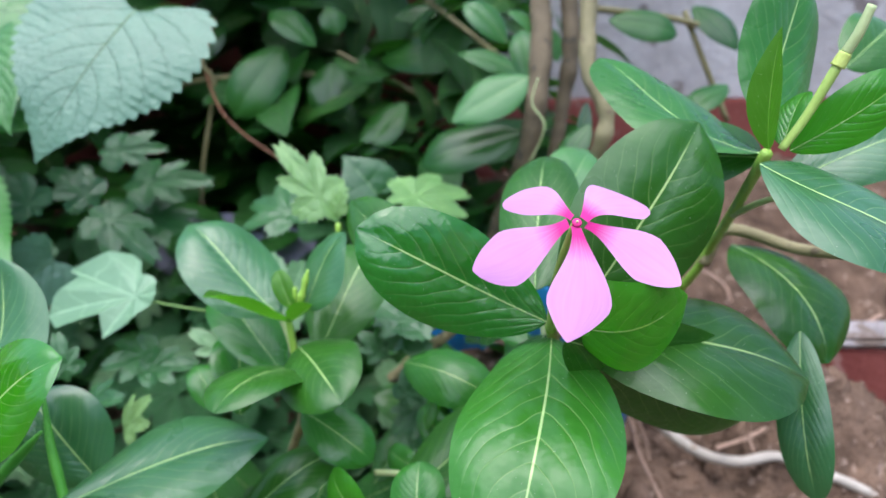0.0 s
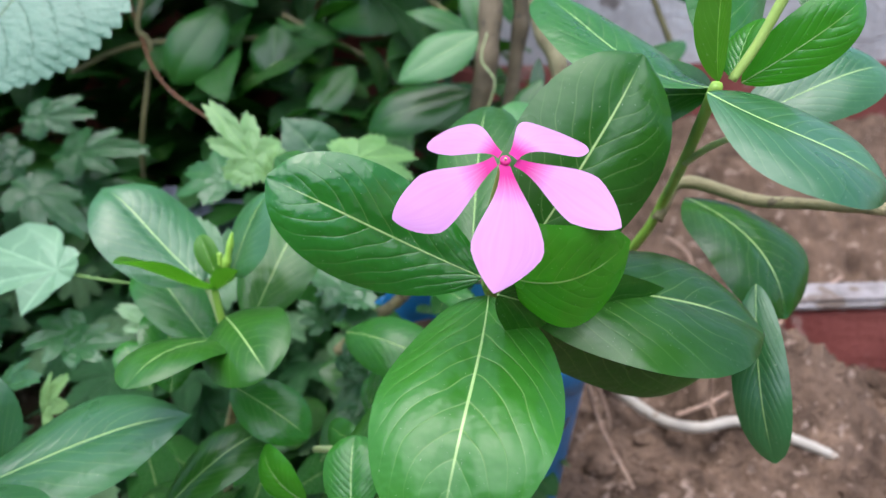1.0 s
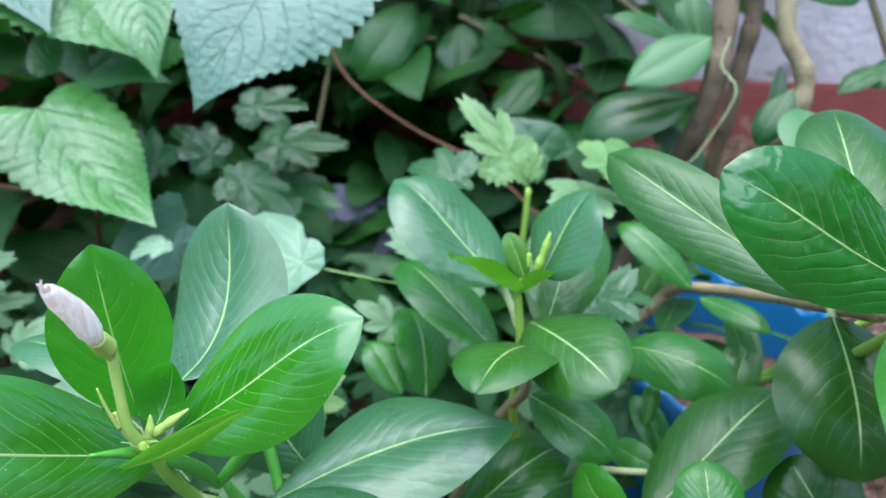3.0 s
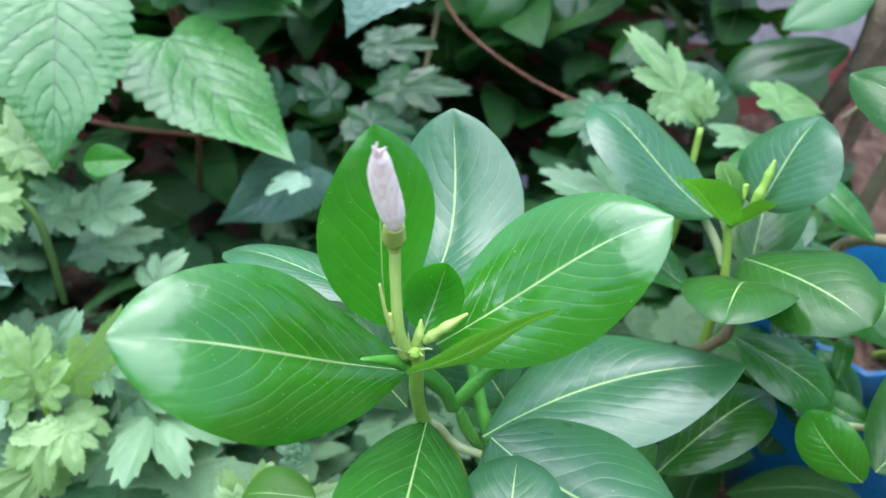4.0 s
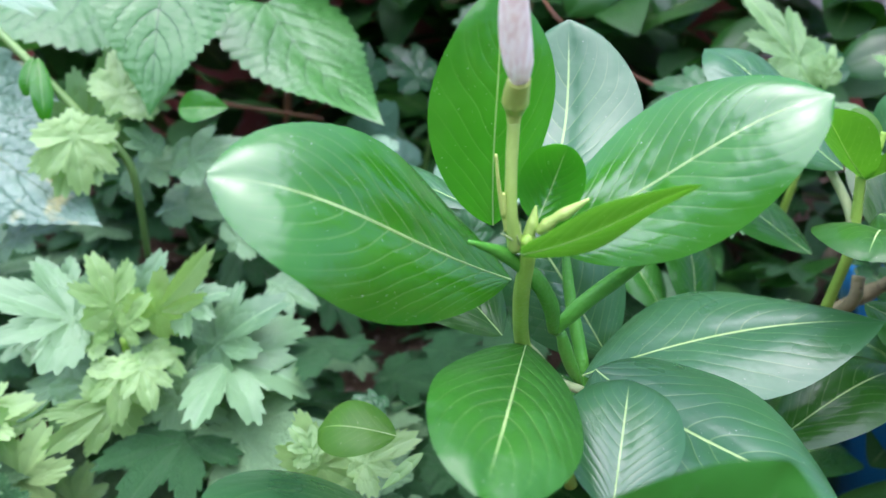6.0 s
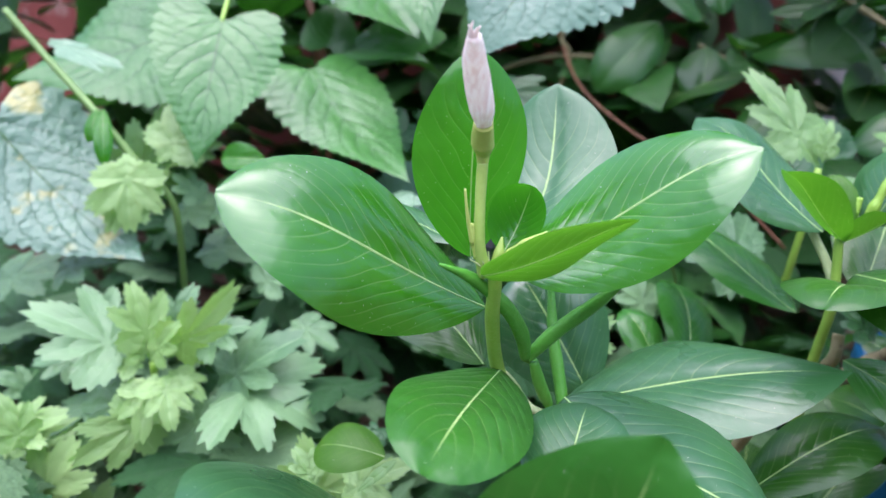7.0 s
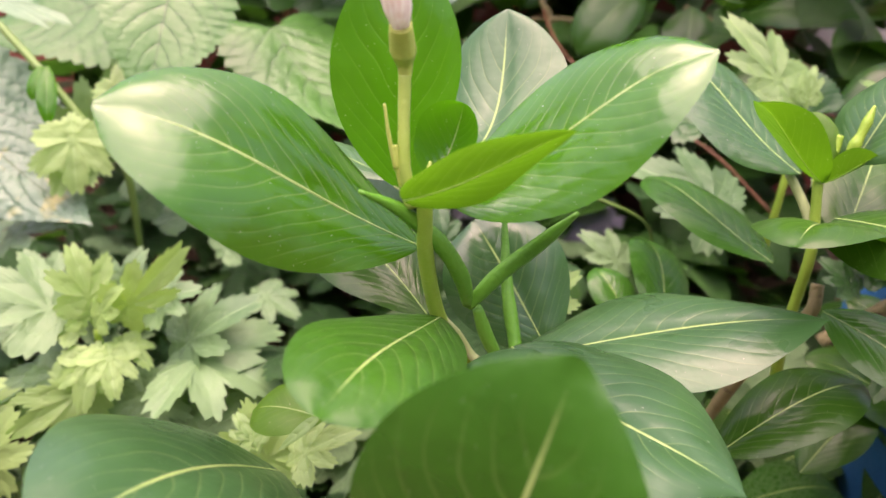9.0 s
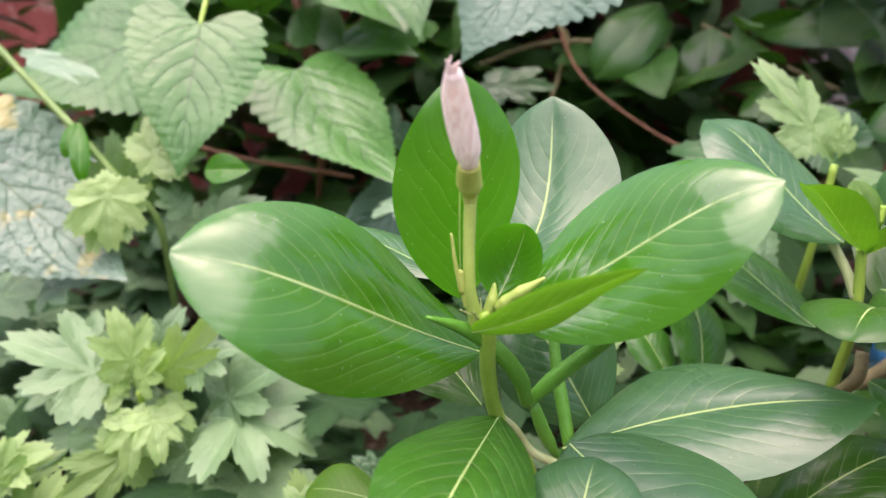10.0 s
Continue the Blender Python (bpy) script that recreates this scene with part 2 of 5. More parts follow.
def petal_material():
    m, nt, b = base_material("pink_petal", 0.55, 0.3)
    uv = nt.nodes.new("ShaderNodeUVMap")
    sep = nt.nodes.new("ShaderNodeSeparateXYZ")
    nt.links.new(uv.outputs["UV"], sep.inputs[0])
    streak = nt.nodes.new("ShaderNodeTexNoise")
    streak.inputs["Scale"].default_value = 1.0
    stretch = nt.nodes.new("ShaderNodeMapping")
    stretch.inputs["Scale"].default_value = (17, 2, 1)
    nt.links.new(uv.outputs["UV"], stretch.inputs["Vector"])
    nt.links.new(stretch.outputs["Vector"], streak.inputs["Vector"])
    col = mix_node(nt, ramp(nt, streak.outputs["Fac"], 0.2, 0.85), (0.68, 0.275, 0.61), (0.74, 0.345, 0.67))
    col = mix_node(nt, math_node(nt, "MULTIPLY", noise_node(nt, 160, 3), 0.35), col, (0.79, 0.445, 0.745))
    reach = math_node(nt, "ADD", sep.outputs["Y"], math_node(nt, "MULTIPLY", streak.outputs["Fac"], 0.12))
    col = mix_node(nt, ramp(nt, reach, 0.37, 0.15), col, (0.68, 0.020, 0.26))
    nt.links.new(col, b.inputs["Base Color"])
    b.inputs["Sheen Weight"].default_value = 0.15
    bump(nt, b, streak.outputs["Fac"], 0.00003)
    tr = nt.nodes.new("ShaderNodeBsdfTranslucent")
    nt.links.new(col, tr.inputs["Color"])
    mix = nt.nodes.new("ShaderNodeMixShader")
    mix.inputs[0].default_value = 0.42
    nt.links.new(b.outputs[0], mix.inputs[1])
    nt.links.new(tr.outputs[0], mix.inputs[2])
    nt.links.new(mix.outputs[0], nt.nodes["Material Output"].inputs["Surface"])
    return m


def withered_material():
    m, nt, b = base_material("withered_petal", 0.6, 0.3)
    c = nt.nodes.new("ShaderNodeTexCoord")
    stretch = nt.nodes.new("ShaderNodeMapping")
    stretch.inputs["Rotation"].default_value = (0.35, 0.3, 0.0)
    stretch.inputs["Scale"].default_value = (1500, 1500, 90)
    nt.links.new(c.outputs["Object"], stretch.inputs["Vector"])
    streak = noise_node(nt, 1.0, 3.0, stretch.outputs["Vector"])
    col = mix_node(nt, ramp(nt, streak, 0.35, 0.62), (0.84, 0.74, 0.66), (0.95, 0.93, 0.85))
    nt.links.new(col, b.inputs["Base Color"])
    bump(nt, b, streak, 0.0004)
    tr = nt.nodes.new("ShaderNodeBsdfTranslucent")
    nt.links.new(col, tr.inputs["Color"])
    mix = nt.nodes.new("ShaderNodeMixShader")
    mix.inputs[0].default_value = 0.5
    nt.links.new(b.outputs[0], mix.inputs[1])
    nt.links.new(tr.outputs[0], mix.inputs[2])
    nt.links.new(mix.outputs[0], nt.nodes["Material Output"].inputs["Surface"])
    return m


PETAL_OLD = withered_material()
PETAL = petal_material()
EYE = plain_material("flower_eye", (0.42, 0.006, 0.12), (0.60, 0.02, 0.20), 0.5, 200)


# ---- builders ----
def part(name, mesh, material, parent, label=""):
    mesh.materials.append(material)
    ob = new(name, mesh)
    ob.parent = parent
    return tagged(ob, label)


def thing(name, at, label, category, **more):
    ob = new(name)
    ob.empty_display_size = 0.02
    ob.location = at
    bpy.context.view_layer.update()
    return tagged(ob, label, category, **more)


def smooth(mesh):
    mesh.polygons.foreach_set("use_smooth", [True] * len(mesh.polygons))
    mesh.update()
    return mesh


# rise and fall of the half-width along the leaf
PROFILE = {"obovate": (.85, .5), "oval": (.7, .55), "broad": (.72, .5), "round": (.55, .5), "pointed": (.75, .85), "lance": (.7, 1.0),
           "heart": (.32, 1.25), "lobed": (1.05, .66), "petal": (.68, .75), "ivy": (.35, .9)}
RIBBED = {"broad", "obovate", "oval", "round", "pointed", "heart"}


def half_width(kind, u, rng, shape=None):
    a, b = shape or PROFILE[kind]
    if kind == "petal":                      # a: where it is widest, b: how blunt the end is
        if u < a:
            q = u / a
            return 0.17 + 0.83 * q * q * (3 - 2 * q) if q < 1 else 1.0
        return ((1 - u) / (1 - a)) ** b * (1 + 0.35 * (u - a) / (1 - a))
    top = a / (a + b)
    h = u ** a * (1 - u) ** b / (top ** a * (1 - top) ** b)
    if kind == "heart":
        saw = (u * 19 + rng) % 1.0
        h = h * (0.93 + 0.11 * saw * (1.5 - 0.5 * saw))
    return h


DROOP = {"obovate": 0.09, "oval": 0.13, "round": 0.09, "broad": 0.25, "pointed": 0.07, "heart": 0.05}
leaf_count = [0]


# outlines of lobed leaves: turn from the leaf's line and reach, tips and bays in order; which of them are tips; teeth
MUM_HALF = ((20, .46), (26, .37), (38, .53), (46, .55), (58, .44), (67, .31), (82, .42), (98, .43), (122, .34), (150, .22))
OUTLINES = {
    "ivy": ([(0, .775), (11, .75), (28, .62), (31, .80), (57, .58), (76, .44), (86, .34), (93, .20), (124, .20), (155, .185), (180, .165),
             (202, .20), (272, .22), (307, .385), (334, .285), (347, .665)], (0, 31, 80, 140, 180, 220, 307), 0.0),
    "lobed": ([(0, .66), (11, .60)] + list(MUM_HALF) + [(180, .30)] + [(360 - a, r) for a, r in reversed(MUM_HALF)] + [(349, .60)],
              (0, 44, 92, 180, 268, 316), 0.16),
}


def lobed_mesh(kind, base, axis, side, n, length, width, arch, fold, rng):
    """A flat lobed blade drawn outwards from the point where its main veins meet."""
    nodes, tips, teeth = OUTLINES[kind]
    if kind == "lobed":
        grow = {t: rng.uniform(0.88, 1.10) for t in tips}
        nodes = [(a, r * grow[min(tips, key=lambda t: abs((a - t + 180) % 360 - 180))]) for a, r in nodes]
    heart, spread = (0.36, 0.78) if kind == "lobed" else (0.30, 0.98)
    if kind == "lobed":
        length *= 1.08
    rings, phase = 6, rng.random() * 6.28
    rim = []
    for k, (a, r) in enumerate(nodes):
        a2, r2 = nodes[(k + 1) % len(nodes)]
        p = Vector((r * math.cos(radians(a)), r * math.sin(radians(a))))
        q = Vector((r2 * math.cos(radians(a2)), r2 * math.sin(radians(a2))))
        steps = max(3, int((q - p).length / 0.022))
        for i in range(steps):
            e = p.lerp(q, i / steps)
            saw = abs((i / steps * max(1, round((q - p).length / 0.10))) % 1.0 - 0.5) * 2
            rim.append(e * (1 + teeth * (0.5 - saw) * min(1.0, 4 * e.length)))
    verts, uvs, faces = [], [], []
    for e in rim:
        turn = math.degrees(math.atan2(e.y, e.x)) % 360
        near = sorted(abs((turn - t + 180) % 360 - 180) for t in tips)
        off = near[0] / (near[0] + near[1] + 1e-6) * 2
        for i in range(rings + 1):
            q = i / rings
            u, v = heart + e.x * q, e.y * q / spread
            lift = length * arch * 3 * u * (1 - u) + width * (0.35 * fold * abs(v) - 0.16 * v * v + 0.05 * off * q - 0.10 * (e.length * q) ** 2)
            lift += 0.022 * width * math.sin(phase + radians(turn) * 2) * q * q - 0.07 * length * max(0.0, u) ** 3
            verts.append(axis * u * length + side * v * width + n * lift)
            uvs.append((0.5 + 0.25 * off * min(1.0, q * 4), 0.15 + 0.75 * q))
    w = rings + 1
    for k in range(len(rim)):
        m = (k + 1) % len(rim)
        for i in range(rings):
            faces.append((k * w + i, m * w + i, m * w + i + 1, k * w + i + 1))
    mesh = bpy.data.meshes.new(kind)
    mesh.from_pydata([tuple(p) for p in verts], [], faces)
    layer = mesh.uv_layers.new()
    for loop in mesh.loops:
        layer.data[loop.index].uv = uvs[loop.vertex_index]
    bm = bmesh.new()
    bm.from_mesh(mesh)
    bmesh.ops.remove_doubles(bm, verts=bm.verts, dist=1e-7)
    bm.to_mesh(mesh)
    bm.free()
    return smooth(mesh), [], n


def leaf_mesh(kind, base, tip, normal, width, arch, fold, edge, seed, shape=None, bend=0.0):
    base, tip, n = Vector(base), Vector(tip), Vector(normal)
    axis = tip - base
    length = axis.length
    axis.normalize()
    n = (n - axis * n.dot(axis)).normalized()
    side = axis.cross(n)
    rng = random.Random(seed)
    if kind in OUTLINES:
        return lobed_mesh(kind, base, axis, side, n, length, width, arch, fold, rng)
    rows, half = {"heart": (90, 6), "petal": (22, 7)}.get(kind, (26, 7))
    phase, wave, twist = rng.random() * 6.28, rng.uniform(0.010, 0.030), rng.uniform(-0.10, 0.10)
    if kind == "petal":
        wave, twist = wave * 0.4, 0.0
    saws = (rng.random(), rng.random())
    verts, uvs = [], []
    for i in range(rows + 1):
        u = i / rows
        if kind != "heart":
            u = 0.5 - 0.5 * math.cos(math.pi * u)
        u = min(max(u, 0.0008), 0.9992)
        for j in range(-half, half + 1):
            v = j / half
            h = half_width(kind, u, saws[j > 0], shape) * width / 2
            fwd = 0.0
            if kind == "heart":
                fwd = (0.10 * abs(v) - 0.75 * v * v * (1 - u) ** 5) * h
            lift = length * (arch * 4 * u * (1 - u) + DROOP.get(kind, 0.0) * (u - u ** 5)) + h * (fold * abs(v) - edge * v * v)
            lift += wave * width * math.sin(phase + 9 * u + 2.2 * (v > 0)) * abs(v) ** 2 * min(1, 6 * u * (1 - u))
            lift += twist * v * h * (u - 0.5)
            spike = 0.012 * max(0.0, (u - 0.994) / 0.006) if kind in ("oval", "pointed", "obovate", "broad") else 0.0
            verts.append(base + axis * ((u + spike) * length + fwd) + side * (v * h + bend * length * 4 * u * (1 - u)) + n * lift)
            uvs.append(((v + 1) / 2, u))
    w = 2 * half + 1
    faces = [(i * w + j, i * w + j + 1, (i + 1) * w + j + 1, (i + 1) * w + j) for i in range(rows) for j in range(w - 1)]
    mesh = bpy.data.meshes.new(kind)
    mesh.from_pydata([tuple(p - base) for p in verts], [], faces)
    layer = mesh.uv_layers.new()
    for loop in mesh.loops:
        layer.data[loop.index].uv = uvs[loop.vertex_index]
    spine = [verts[i * w + half] - base for i in range(rows + 1)]
    return smooth(mesh), spine, n


def tube_mesh(points, r0, r1, sides=7, samples=6, bulge=0.0, lumps=0.0):
    """A tapering tube along a smooth curve through the points."""
    pts = [Vector(p) for p in points]
    ctrl = [pts[0] * 2 - pts[1]] + pts + [pts[-1] * 2 - pts[-2]]
    line = []
    for k in range(1, len(ctrl) - 2):
        p0, p1, p2, p3 = ctrl[k - 1:k + 3]
        for i in range(samples):
            t = i / samples
            line.append(0.5 * (2 * p1 + (p2 - p0) * t + (2 * p0 - 5 * p1 + 4 * p2 - p3) * t * t + (3 * p1 - p0 - 3 * p2 + p3) * t ** 3))
    line.append(pts[-1])
    verts, faces = [], []
    ref = Vector((0.3, -0.8, 0.5))
    for i, p in enumerate(line):
        d = (line[min(i + 1, len(line) - 1)] - line[max(i - 1, 0)]).normalized()
        a = d.cross(ref).normalized()
        b = d.cross(a)
        f = i / (len(line) - 1)
        if isinstance(r0, tuple):
            r = float(np.interp(f, np.linspace(0, 1, len(r0)), r0))
        else:
            r = r0 + (r1 - r0) * f + bulge * math.sin(math.pi * f)
        r *= 1 + lumps * noise.noise(p * 140)
        for j in range(sides):
            w = 2 * math.pi * j / sides
            verts.append(p + (a * math.cos(w) + b * math.sin(w)) * r)
    m = len(line)
    faces = [(i * sides + j, i * sides + (j + 1) % sides, (i + 1) * sides + (j + 1) % sides, (i + 1) * sides + j) for i in range(m - 1) for j in range(sides)]
    faces += [tuple(range(sides))[::-1], tuple((m - 1) * sides + j for j in range(sides))]
    mesh = bpy.data.meshes.new("tube")
    mesh.from_pydata([tuple(v - pts[0]) for v in verts], [], faces)
    return smooth(mesh)


def place(ob, at):
    """Puts a part at a place of the world, under a parent that is not turned."""
    origin, up = Vector((0, 0, 0)), ob.parent
    while up:
        origin += up.location
        up = up.parent
    ob.location = Vector(at) - origin
    return ob


def leaf(plant, kind, material, base, tip, normal, width, arch, fold, edge, shape=None, bend=0.0):
    leaf_count[0] += 1
    mesh, spine, n = leaf_mesh(kind, base, tip, normal, width, arch, fold, edge, leaf_count[0], shape, bend)
    ob = place(part("petal" if kind == "petal" else "leaf", mesh, material, plant), base)
    if kind in RIBBED:
        thick = 0.0035 * width + 0.00009
        if kind == "heart":
            thick *= 0.55
        path = [spine[k] - n * thick * 0.35 for k in ((0, 3, 6, 9, 12, 15, 18, 20) if kind != "heart" else (0, 12, 24, 36, 48, 60, 72))]
        rib = part("midrib", tube_mesh(path, thick, thick * 0.16, 6, 4), RIB_DARK if material in (LEAF_BG, LEAF_NETTLE_PALE, LEAF_NETTLE_SPOT, LEAF_NETTLE) else RIB, ob)
    return ob


def stem(plant, name, material, points, r0, r1):
    lumps = 0.25 if material in (BARK, BARK_PALE, STEM_WOOD) else 0.08
    return place(part(name, tube_mesh(points, r0, r1, 9, 8, 0.0, lumps), material, plant), points[0])


def sprigs(plant, kind, materials, area, heights, count, size, ratio, seed, steep=0.5):
    """Leaves set thickly at random turns over an area, on a few shared shapes."""
    rng = random.Random(seed)
    shapes = []
    for k in range(7):
        mesh, _, _ = leaf_mesh(kind, (0, 0, 0), (1, 0, 0), (0, 0, 1), ratio * rng.uniform(0.85, 1.15), rng.uniform(0.02, 0.12), 0.15, 0.1, seed * 50 + k)
        mesh.materials.append(materials[k % len(materials)])
        shapes.append(mesh)
    (x0, x1), (y0, y1) = area
    for _ in range(count):
        x, y = rng.uniform(x0, x1), rng.uniform(y0, y1)
        low, high = heights(x, y)
        z = rng.uniform(low, high)
        ob = new("leaf", rng.choice(shapes))
        ob.parent = plant
        turn = rng.uniform(0, 360)
        ob.rotation_euler = [radians(a) for a in (rng.uniform(-30, 30), rng.uniform(-10, 60) * steep * 2 - 10, turn)]
        s = size * rng.uniform(0.65, 1.25)
        ob.scale = (s, s, s)
        place(ob, (x, y, z))


# ---- ground, wall, kerb ----
def grid_ground():
    xs = np.concatenate([[-80, -20, -6, -2, -1.1], np.linspace(-0.65, 0.03, 90), np.linspace(0.032, 0.45, 200), np.linspace(0.46, 0.85, 40), [1.4, 2.5, 6, 20, 80]])
    ys = np.concatenate([[-80, -20, -6, -2, -0.8], np.linspace(-0.15, 0.12, 30), np.linspace(0.122, 0.50, 180), np.linspace(0.51, 0.80, 40), [1.2, 2.5, 6, 20, 80]])
    verts = []
    for y in ys:
        for x in xs:
            p = Vector((x, y, 0))
            z = 0.018 * noise.noise(p * 9) + 0.014 * abs(noise.noise(p * 30)) + 0.010 * abs(noise.noise(p * 70)) + 0.006 * abs(noise.noise(p * 170))
            z += 0.056 * math.exp(-((x - 0.225) ** 2 + (y - 0.350) ** 2) / 0.0026)
            z += 0.065 * min(1.0, max(0.0, (y - 0.47) / 0.2)) * min(1.0, max(0.0, (x + 0.04) / 0.12))
            verts.append((x, y, z if abs(x) < 1.2 and -0.9 < y < 1.2 else 0.0))
    w = len(xs)
    faces = [(j * w + i, j * w + i + 1, (j + 1) * w + i + 1, (j + 1) * w + i) for j in range(len(ys) - 1) for i in range(w - 1)]
    mesh = bpy.data.meshes.new("ground")
    mesh.from_pydata(verts, [], faces)
    mesh.materials.append(SOIL)
    return tagged(new("ground", smooth(mesh)), "bare reddish-brown crumbly garden soil", "ground", kind="structure")


def box_mesh(x0, x1, y0, y1, z0, z1, bevel=0.004, rough=0.0, cuts=0):
    bm = bmesh.new()
    bmesh.ops.create_cube(bm, size=1)
    for v in bm.verts:
        v.co = Vector(((x0 + x1) / 2 + v.co.x * (x1 - x0), (y0 + y1) / 2 + v.co.y * (y1 - y0), (z0 + z1) / 2 + v.co.z * (z1 - z0)))
    if bevel:
        bmesh.ops.bevel(bm, geom=bm.edges[:], offset=bevel, segments=2, affect="EDGES")
    if cuts:
        bmesh.ops.subdivide_edges(bm, edges=[e for e in bm.edges if e.calc_length() > 0.05], cuts=cuts, use_grid_fill=True)
    if rough:
        for v in bm.verts:
            v.co += Vector((noise.noise(v.co * 25), noise.noise(v.co * 25 + Vector((9, 0, 0))), noise.noise(v.co * 25 + Vector((0, 9, 0))))) * rough
    mesh = bpy.data.meshes.new("box")
    bm.to_mesh(mesh)
    bm.free()
    return mesh


grid_ground()
WALL_Y, BAND = 0.72, 0.125
wall = new("wall_north", box_mesh(-6, 6, WALL_Y, WALL_Y + 0.2, BAND, 0.36, 0.0))
wall.data.materials.append(WALL_WHITE)
tagged(wall, "whitewashed garden wall with stains above a red band", "wall", kind="structure")
band = new("trim", box_mesh(-6, 6, WALL_Y - 0.006, WALL_Y + 0.2, -0.05, BAND - 0.001, 0.002))
band.data.materials.append(WALL_RED)
tagged(band, "red oxide painted band along the foot of the wall", "wall", kind="structure")
panel = new("trim", box_mesh(-6, 0.03, WALL_Y - 0.03, WALL_Y - 0.007, -0.05, 0.36, 0.003))
panel.data.materials.append(WALL_RED)
tagged(panel, "red oxide painted stretch of the wall", "wall", kind="structure")
# unseen wall, added behind the camera to block low sky from the leaf reflections
sky_block = new("wall_unseen_south", box_mesh(-6, 6, -1.6, -1.45, -0.05, 1.15, 0.01))
sky_block.data.materials.append(PLASTER)
tagged(sky_block, "unseen plain wall added behind the camera to keep sky out of leaf reflections", "wall", kind="structure")
kerb = thing("kerb", (0.56, 0.385, 0.0), "low garden kerb, red side with a whitewashed top", "kerb", kind="structure")
place(part("side", box_mesh(-0.315, 0.6, -0.010, 0.010, -0.06, 0.058, 0.003, 0.003, 6), WALL_RED, kerb), (0.56, 0.385, 0.0))
place(part("top", box_mesh(-0.32, 0.6, -0.012, 0.012, 0.058, 0.066, 0.003, 0.003, 6), KERB_TOP, kerb, "whitewashed chipped top"), (0.56, 0.385, 0.0))

# ---- things ----
def lathe(profile, sides=40, wobble=0.0):
    bm = bmesh.new()
    rings = []
    for r, z in profile:
        rings.append([bm.verts.new((r * math.cos(2 * math.pi * k / sides), r * math.sin(2 * math.pi * k / sides), z + wobble * noise.noise(Vector((k * 0.4, z * 30, 0))))) for k in range(sides)])
    for a, b in zip(rings, rings[1:]):
        for k in range(sides):
            bm.faces.new((a[k], a[(k + 1) % sides], b[(k + 1) % sides], b[k]))
    mesh = bpy.data.meshes.new("lathe")
    bm.to_mesh(mesh)
    bm.free()
    return smooth(mesh)


pot = thing("plant_pot", (0.047, 0.286, 0.0), "old blue plastic pot with dirt stains and a ragged rim", "pot")
pot.rotation_euler = (radians(3), radians(-3), 0)
part("body", lathe([(0.001, 0.004), (0.034, 0.004), (0.036, 0.012), (0.0485, 0.108), (0.0495, 0.116)], 44, 0.002), POT_BLUE, pot)
part("rim", lathe([(0.0495, 0.115), (0.0512, 0.116), (0.0520, 0.122), (0.0515, 0.127), (0.0500, 0.129), (0.0485, 0.126), (0.0470, 0.090)], 60, 0.012), POT_BLUE, pot, "ragged blue rim")
part("soil", lathe([(0.0474, 0.092), (0.035, 0.100), (0.017, 0.098), (0.001, 0.104)], 30, 0.02), SOIL, pot, "dry soil in the pot")
stone = new("stone", box_mesh(-0.055, 0.055, -0.03, 0.03, -0.025, 0.03, 0.010, 0.008, 4))
stone.data.materials.append(STONE)
stone.matrix_world = pose(-0.145, 0.455, 0.078, -30, 14, 12)
tagged(stone, "pale grey-violet broken stone lying among the plants", "stone")
brick = new("brick", box_mesh(-0.06, 0.06, -0.03, 0.03, -0.03, 0.03, 0.006, 0.004, 4))
brick.data.materials.append(WALL_RED)
brick.matrix_world = pose(-0.235, 0.545, 0.05, -10, 8, -10)
tagged(brick, "weathered red brick lying among the plants", "brick")


def clods(count, area, seed):
    rng = random.Random(seed)
    bm = bmesh.new()
    for _ in range(count):
        x, y, r = rng.uniform(*area[0]), rng.uniform(*area[1]), rng.choice((0.0015, 0.002, 0.002, 0.003, 0.003, 0.004, 0.006, 0.008))
        made = bmesh.ops.create_icosphere(bm, subdivisions=2 if r > 0.003 else 1, radius=r)["verts"]
        off = Vector((rng.random() * 50, 0, 0))
        for v in made:
            v.co *= 1 + 0.55 * noise.noise(v.co / r * 0.9 + off)
            v.co.z *= 0.7
            v.co += Vector((x, y, 0.010 + r * 0.2))
    mesh = bpy.data.meshes.new("clods")
    bm.to_mesh(mesh)
    bm.free()
    mesh.materials.append(SOIL)
    return mesh


tagged(new("soil_clods", clods(800, ((0.06, 0.42), (0.12, 0.48)), 5)), "loose crumbs and clods of brown soil", "soil", kind="stuff")
ground_twigs = thing("dry_roots", (0.1, 0.26, 0.0), "bare pale roots and dry stalks lying on the soil", "roots")
pot_plant = thing("periwinkle_plant", (0.030, 0.280, 0.10), "glossy green periwinkle with one pink flower in a blue pot", "plant")
FLOWER_AT = (0.0263, 0.1298, 0.2596)
flower = part("flower", tube_mesh([(0, 0, 0), (0, -0.0012, -0.0014), (0, 0.0005, -0.006), (0, 0.003, -0.012)], 0.0009, 0.0007, 10, 4), STEM_GREEN, pot_plant, "pink five-petalled flower with a magenta eye")
place(flower, FLOWER_AT)
small_plant = thing("periwinkle_plant", (-0.04, 0.23, 0.05), "young periwinkle with small glossy leaves and a flower bud", "plant")
front_plant = thing("periwinkle_plant", (-0.11, 0.17, 0.05), "tall periwinkle with large glossy leaves and a withered pale flower", "plant")
nettle = thing("nettle_leaved_plant", (-0.27, 0.36, 0.0), "nettle-leaved plant with large pale green serrated leaves", "plant")
mum = thing("chrysanthemum", (-0.25, 0.22, 0.0), "chrysanthemum clump with pale lobed leaves", "plant")
mum_shoot = thing("chrysanthemum", (-0.05, 0.30, 0.0), "chrysanthemum shoot with yellow-green lobed leaf tips", "plant")
